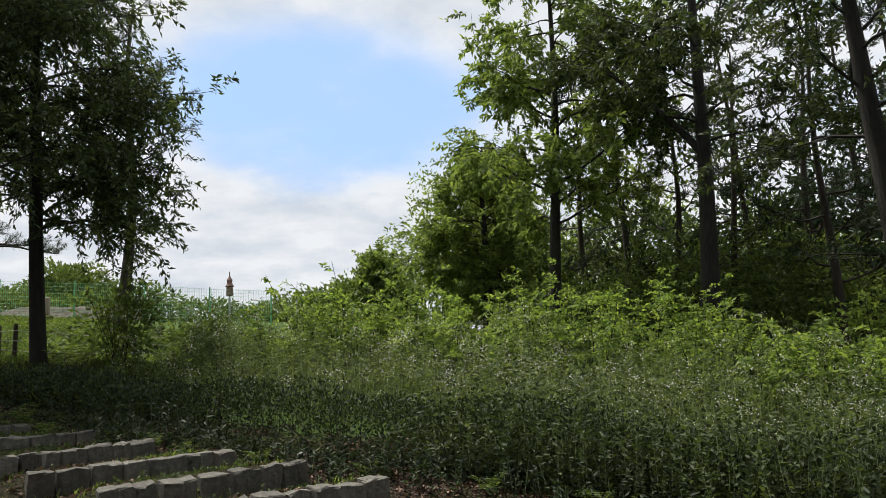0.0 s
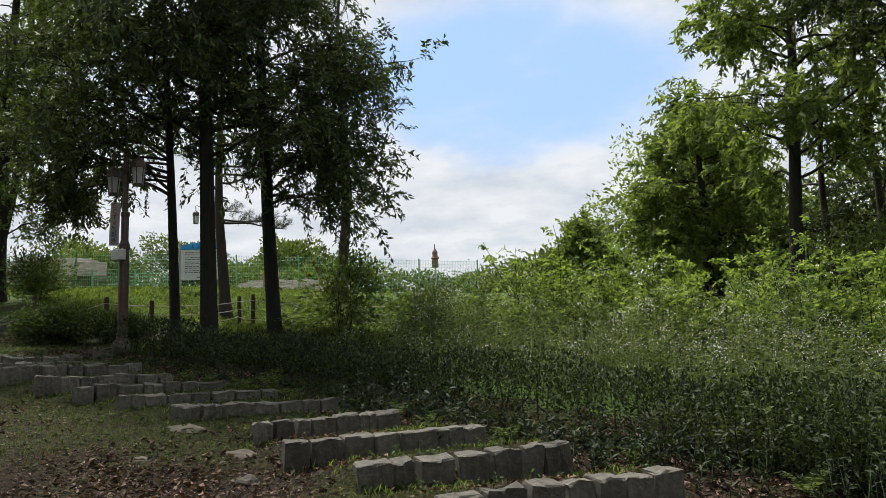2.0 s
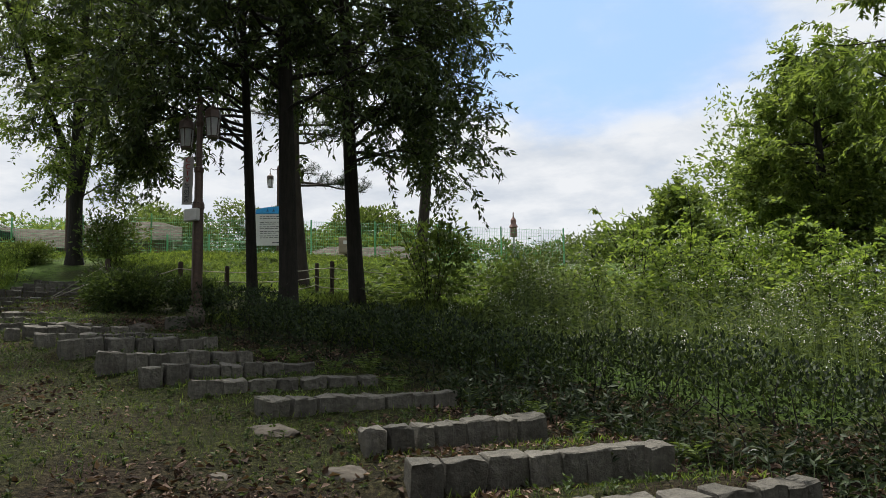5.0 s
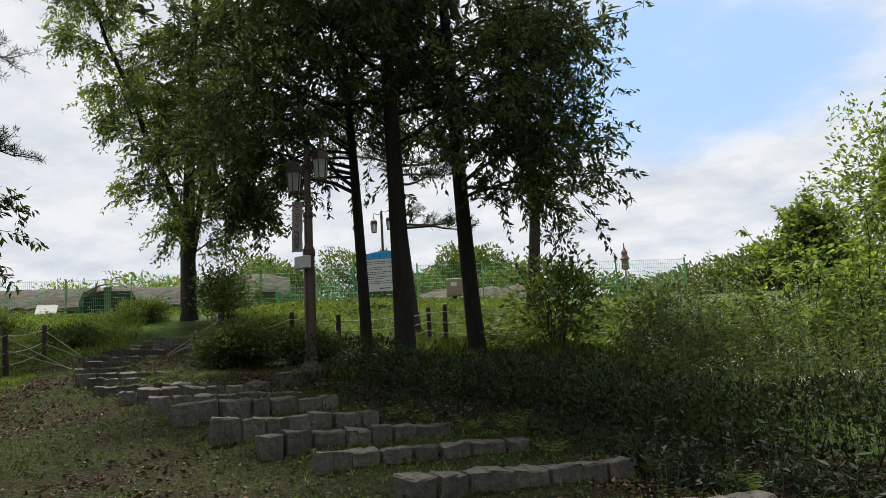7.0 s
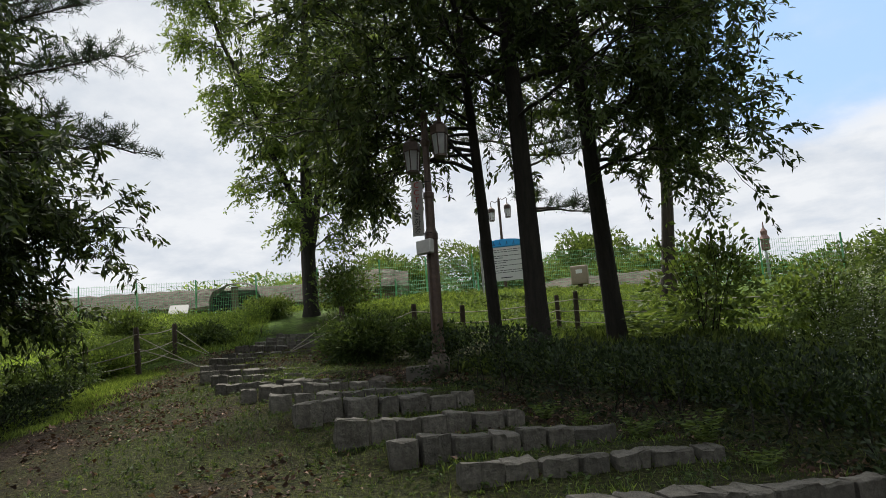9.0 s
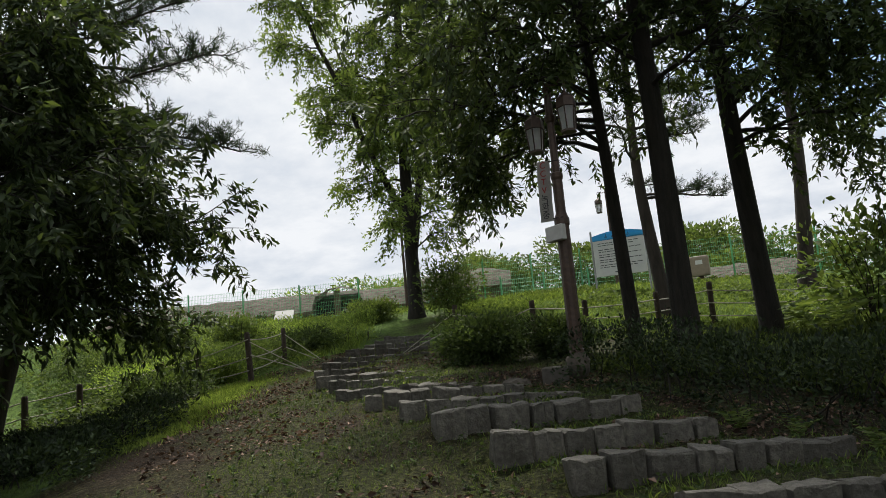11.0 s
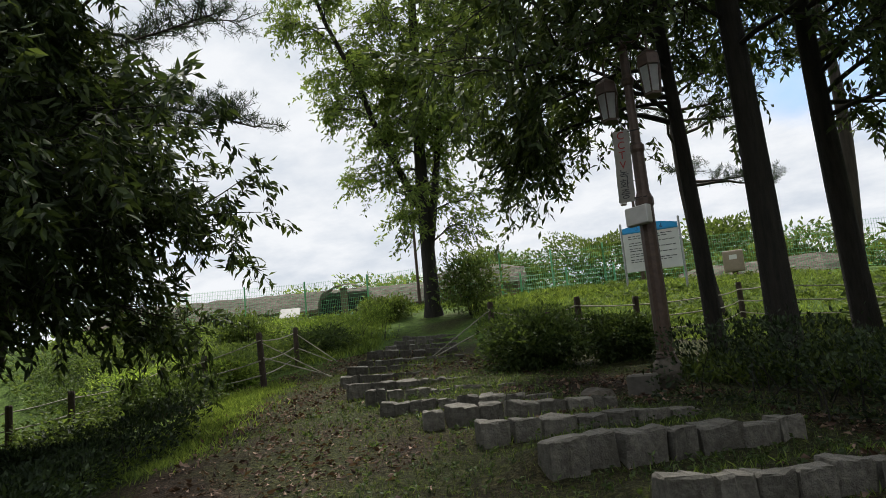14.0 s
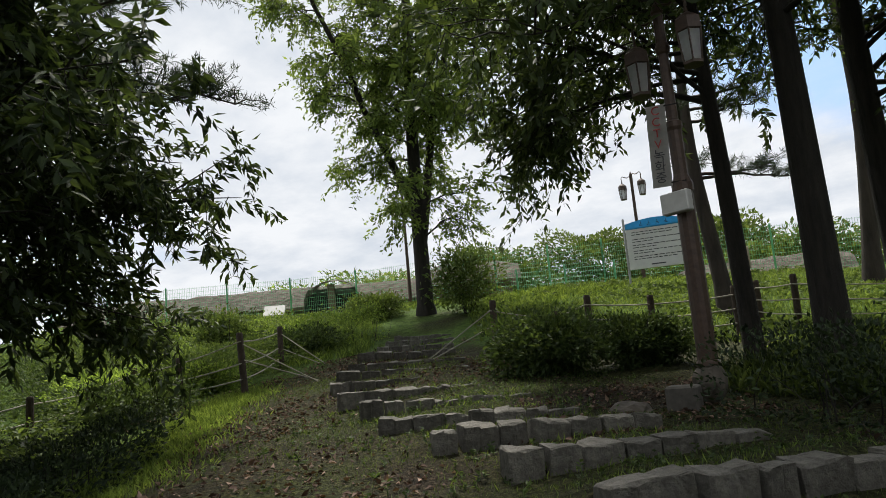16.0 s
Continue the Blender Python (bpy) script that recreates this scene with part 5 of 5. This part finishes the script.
def weeds(seed, count, where, h0, h1, flowers, mat, name, label, leaf=(0.095, 0.024), k=11):
    """Upright weed stalks with narrow leaves; some carry sprays of small white flowers."""
    rng = np.random.default_rng(seed)
    xy = where(rng, count)
    n = len(xy)
    z = ground_z(xy[:, 0], xy[:, 1])
    H = rng.uniform(0, 1, n) ** 1.5 * (h1 - h0) + h0
    H = H * (1 + 0.32 * np.sin(xy[:, 0] * 1.1) * np.sin(xy[:, 1] * 0.9) + 0.15 * np.sin(xy[:, 0] * 3.3) * np.sin(xy[:, 1] * 2.9 + 1))
    lean = rng.normal(size=(n, 2)) * 0.12
    base = np.stack([xy[:, 0], xy[:, 1], z], 1)
    top = base + np.stack([lean[:, 0] * H, lean[:, 1] * H, H], 1)
    # stalks as slim three-sided spikes
    w = 0.006
    a = np.array([0, 2.09, 4.19])
    ring = base[:, None] + np.stack([np.cos(a) * w, np.sin(a) * w, 0 * a], 1)[None]
    V = [np.concatenate([ring, top[:, None]], 1).reshape(-1, 3)]
    i = np.arange(n)[:, None] * 4
    T = [np.concatenate([i + np.array([[0, 1, 3]]), i + np.array([[1, 2, 3]]), i + np.array([[2, 0, 3]])], 1).reshape(-1, 3)]
    t = rng.uniform(0.15, 1.0, (n, k))
    P = (base[:, None] + (top - base)[:, None] * t[..., None]).reshape(-1, 3)
    az = rng.uniform(0, 6.28, n * k)
    D = np.stack([np.cos(az), np.sin(az), rng.uniform(0.0, 0.9, n * k)], 1)
    v, tr = leaf_arrays(rng, P, D, leaf[0], leaf[1])
    T.append(tr + len(V[0]))
    V.append(v)
    ob = tagged(new(name, mesh_np(name, np.concatenate(V), np.concatenate(T), mat)), label, "weeds", kind="stuff")
    if flowers:
        pick = rng.uniform(0, 1, n) < flowers * (0.5 + 0.5 * np.sin(xy[:, 0] * 0.8 + 1) * np.sin(xy[:, 1] * 0.6))
        tp = top[pick]
        m = 15
        P = np.repeat(tp, m, 0) + rng.normal(size=(len(tp) * m, 3)) * np.array([0.07, 0.07, 0.05])
        c, sn = 0.0058, 0.0058
        quad = np.array([[-c, 0, 0.002], [0, -sn, -0.002], [c, 0, 0.002], [0, sn, -0.002], [0, 0, 0.007]])
        sz = rng.uniform(0.7, 1.5, len(P))
        tilt = rng.normal(size=(len(P), 2)) * 0.5
        Q = quad[None] * sz[:, None, None]
        Q[..., 2] += Q[..., 0] * tilt[:, :1] + Q[..., 1] * tilt[:, 1:]
        V2 = (P[:, None] + Q).reshape(-1, 3)
        j = np.arange(len(P))[:, None] * 5
        T2 = np.concatenate([j + np.array([[0, 1, 4]]), j + np.array([[1, 2, 4]]), j + np.array([[2, 3, 4]]), j + np.array([[3, 0, 4]])], 1).reshape(-1, 3)
        tagged(new("white_flowers", mesh_np("white_flowers", V2, T2, M_FLOWER)), "sprays of tiny white daisy-like flowers on the weeds", "flowers", kind="stuff")
    return ob


def hedge_line_y(x):
    return np.interp(x, [-10.1, -8.6, -6.8, -4.6, -2.6, -0.6, 1.4, 3.4, 5.6, 9], [12.6, 12.0, 11.35, 10.5, 9.75, 9.0, 7.7, 6.3, 5.2, 4.0])


def field(rng, n):
    x = rng.uniform(-5.6, 11, n)
    y = hedge_line_y(x) + 0.5 + rng.uniform(0, 1, n) ** 0.8 * np.clip(18.5 - hedge_line_y(x) - np.maximum(0, x) * 0.25, 2, 12)
    k = patchy(rng, x * 0.9, y * 0.9, -0.55)
    return np.stack([x[k], y[k]], 1)


def front_weeds(rng, n):
    x = rng.uniform(-4.5, 7, n)
    y = hedge_line_y(x) - 0.95 + rng.normal(size=n) * 0.35
    return np.stack([x, y], 1)


weeds(91, 10500, field, 0.5, 1.5, 0.32, M_WEED, "tall_weeds", "dense field of tall weeds", (0.09, 0.025), 11)
def terrace_spots(rng, n):
    x, y = rng.uniform(-33, -20.5, n), rng.uniform(11, 22, n)
    k = (-0.72 * x + 0.69 * y > 23.5) & (0.69 * x + 0.72 * y < -2.6)
    return np.stack([x[k], y[k]], 1)


weeds(99, 2600, terrace_spots, 0.15, 0.4, 0, M_BUSH, "bank_plants", "leafy green plants covering the fenced bank", (0.12, 0.045), 10)
def verge(rng, n):
    x = rng.uniform(-1.2, 8, n)
    y = hedge_line_y(x) + rng.uniform(-1.0, 0.9, n)
    k = rng.uniform(0, 1, n) < smooth(-1.2, 1.5, x)
    return np.stack([x[k], y[k]], 1)


weeds(89, 3400, verge, 0.35, 0.95, 0, M_OAK, "verge_weeds", "stalky green weeds growing through the hedge's end", (0.068, 0.03), 16)
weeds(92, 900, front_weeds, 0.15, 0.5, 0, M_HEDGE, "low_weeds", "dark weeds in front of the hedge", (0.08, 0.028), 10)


def grass(seed, count, where, h, mat, name, label, width=0.007):
    rng = np.random.default_rng(seed)
    xy = where(rng, count)
    P = np.stack([xy[:, 0], xy[:, 1], ground_z(xy[:, 0], xy[:, 1])], 1)
    D = np.stack([rng.normal(size=len(P)) * 0.45, rng.normal(size=len(P)) * 0.45, np.ones(len(P))], 1)
    V, T = leaf_arrays(rng, P, D, h, width, 0.1, 0.25)
    return tagged(new(name, mesh_np(name, V, T, mat)), label, "grass", kind="stuff")


def bank_grass(rng, n):
    f = rng.uniform(0, 1, n)
    x, y = -21 + 14 * f + rng.normal(size=n) * 1.5, 18.5 + rng.uniform(0, 1, n) * 11 + (0.5 - f) * 4
    k = stair_head(x, y) + rng.normal(size=n) * 0.12 < 0.3
    return np.stack([x[k], y[k]], 1)


def path_grass(rng, n):
    x = rng.uniform(-21, 1.5, n)
    y = 5.8 - 0.42 * x + rng.uniform(-5.5, 3.0, n)
    k = trodden(x, y) + rng.normal(size=n) * 0.3 > 0.1
    return np.stack([x[k], y[k]], 1)


def moss_spots(rng, n):
    x = rng.uniform(-15, 1.5, n)
    y = 5.8 - 0.42 * x + rng.uniform(-4.0, 3.2, n)
    k = trodden(x, y) + rng.normal(size=n) * 0.35 > 0.25
    return np.stack([x[k], y[k]], 1)


def edge_grass(rng, n):
    f = rng.uniform(0, 1, n)
    x, y = -14.2 - 5.2 * f, 8.2 + 4.6 * f
    return np.stack([x + rng.normal(size=n) * 0.35 + 0.2, y + rng.normal(size=n) * 0.35 - 0.1], 1)


def terrace_grass(rng, n):
    x, y = rng.uniform(-34, -18, n), rng.uniform(13, 24, n)
    k = (-0.72 * x + 0.69 * y > 25) & (stair_head(x, y) + rng.normal(size=n) * 0.12 < 0.3)
    return np.stack([x[k], y[k]], 1)


def step_line(rng, n):
    k = rng.integers(0, len(ROWS_STEP), n)
    R = np.array(ROWS_STEP)[k]
    f = rng.uniform(-0.05, 1.1, n)
    x, y = R[:, 0] + (R[:, 2] - R[:, 0]) * f, R[:, 1] + (R[:, 3] - R[:, 1]) * f
    back = rng.choice([-0.08, 0.42], n) + rng.normal(size=n) * 0.07
    x, y = x - 0.62 * back, y + 0.78 * back
    c = patchy(rng, x * 1.7, y * 1.7, 0.1)
    return np.stack([x[c], y[c]], 1)


def bank_cover(rng, n):
    xy = bank_grass(rng, n)
    k = patchy(rng, xy[:, 0] * 0.8, xy[:, 1] * 0.8, -0.2)
    return xy[k]


weeds(87, 3600, bank_cover, 0.06, 0.2, 0, M_BUSH, "bank_plants", "low leafy plants growing through the bank's grass", (0.11, 0.05), 9)


def step_bank(rng, n):
    x, y = rng.uniform(-22, -13.5, n), rng.uniform(8.5, 15, n)
    s, p = -0.72 * x + 0.69 * y, 0.69 * x + 0.72 * y
    k = (p < -5.3 - 0.25 * np.sin(s * 1.3)) & patchy(rng, x, y, -0.4)
    return np.stack([x[k], y[k]], 1)


weeds(86, 4200, step_bank, 0.15, 0.5, 0, M_BUSH, "bank_plants", "bright leafy plants along the rope fence", (0.10, 0.042), 9)
grass(93, 34000, bank_grass, 0.13, M_GRASS, "bank_grass", "bright green grass on the bank behind the rope fence", 0.014)
grass(94, 84000, path_grass, 0.038, M_WEED, "path_grass", "short patchy grass on the trodden slope", 0.006)
weeds(85, 4200, moss_spots, 0.015, 0.10, 0, M_SHADEBUSH, "seedlings", "tiny leafy seedlings in the mossy soil", (0.042, 0.02), 6)
grass(95, 12000, edge_grass, 0.085, M_GRASS, "edge_grass", "bright grass strip beside the low hedge", 0.009)
grass(96, 26000, terrace_grass, 0.2, M_GRASS, "terrace_grass", "grass and low plants on the terrace", 0.016)
grass(97, 6000, step_line, 0.07, M_GRASS, "step_grass", "tufts of grass between the stone blocks", 0.008)


def back_grass(rng, n):
    x = rng.uniform(-11, -4.5, n)
    return np.stack([x, hedge_line_y(x) + 0.7 + rng.uniform(0, 1, n) * 6], 1)


grass(90, 12000, back_grass, 0.3, M_WEED, "oak_grass", "long grass under the oaks behind the hedge", 0.014)


def fern(x, y, r, seed):
    """A fern: a rosette of arching fronds with paired leaflets."""
    rng = np.random.default_rng(seed)
    th = thing("fern", (x, y, gz(x, y) - 0.01), "small bright green fern in front of the hedge", "fern", "ferns by the hedge")
    for i in range(8):
        a = i * 0.785 + rng.uniform(-0.3, 0.3)
        fr = curve_path(rng, (0, 0, 0), (math.cos(a), math.sin(a), 1.9), r * rng.uniform(0.8, 1.2), 9, 0.05, -0.09)
        t2 = unit(np.gradient(fr, axis=0))
        side = unit(np.cross(t2, np.array([0, 0, 1.0])))
        P, D = [], []
        for sg in (-1, 1):
            P.append(fr[1:])
            D.append(side[1:] * sg + t2[1:] * 0.3)
        V, T = leaf_arrays(rng, np.concatenate(P), np.concatenate(D), r * 0.3, r * 0.085)
        hang("frond", mesh_np("frond", V, T, M_BUSH), th)


for i, (x, r) in enumerate([(-6.4, 0.4), (-5.7, 0.45), (-5.2, 0.35), (-4.3, 0.4), (-3.6, 0.45), (-3.1, 0.35), (-2.2, 0.4), (-0.9, 0.35), (0.4, 0.4), (-7.6, 0.4), (-7.0, 0.3), (1.3, 0.35)]):
    fern(x, float(hedge_line_y(x)) - 0.95 - 0.15 * (i % 3), r * 0.62, 300 + i)
fern(-9.7, 17.9, 0.9, 320)
fern(-8.7, 16.9, 0.8, 321)


def litter(seed, count, west=-20):
    rng = np.random.default_rng(seed)
    x = rng.uniform(west, 5.0, count)
    y = 5.9 - 0.44 * x + rng.uniform(-3.8, 4.2, count)
    k = trodden(x, y) + rng.normal(size=count) * 0.4 + 3.0 * rng.uniform(0, 1, count) * (smooth(0.8, 4.8, x) + smooth(-2.0, -3.8, y - 5.9 + 0.44 * x)) < 0.12
    x, y = x[k], y[k]
    P = np.stack([x, y, ground_z(x, y) + 0.012], 1)
    D = np.stack([rng.normal(size=len(P)), rng.normal(size=len(P)), rng.uniform(-0.05, 0.25, len(P))], 1)
    big = rng.uniform(0, 1, len(P)) < 0.3
    D[:, 2] += rng.uniform(0, 0.3, len(P)) * big
    V, T = leaf_arrays(rng, P[~big], D[~big], 0.038, 0.022, 0.45, 0.14)
    V2, T2 = leaf_arrays(rng, P[big], D[big], 0.07, 0.036, 0.55, 0.2)
    V, T = np.concatenate([V, V2]), np.concatenate([T, T2 + len(V)])
    tagged(new("fallen_leaves", mesh_np("fallen_leaves", V, T, M_DRY)), "dry brown fallen leaves scattered on the soil", "leaf litter", kind="stuff")


litter(98, 60000)
litter(88, 30000, -5.5)
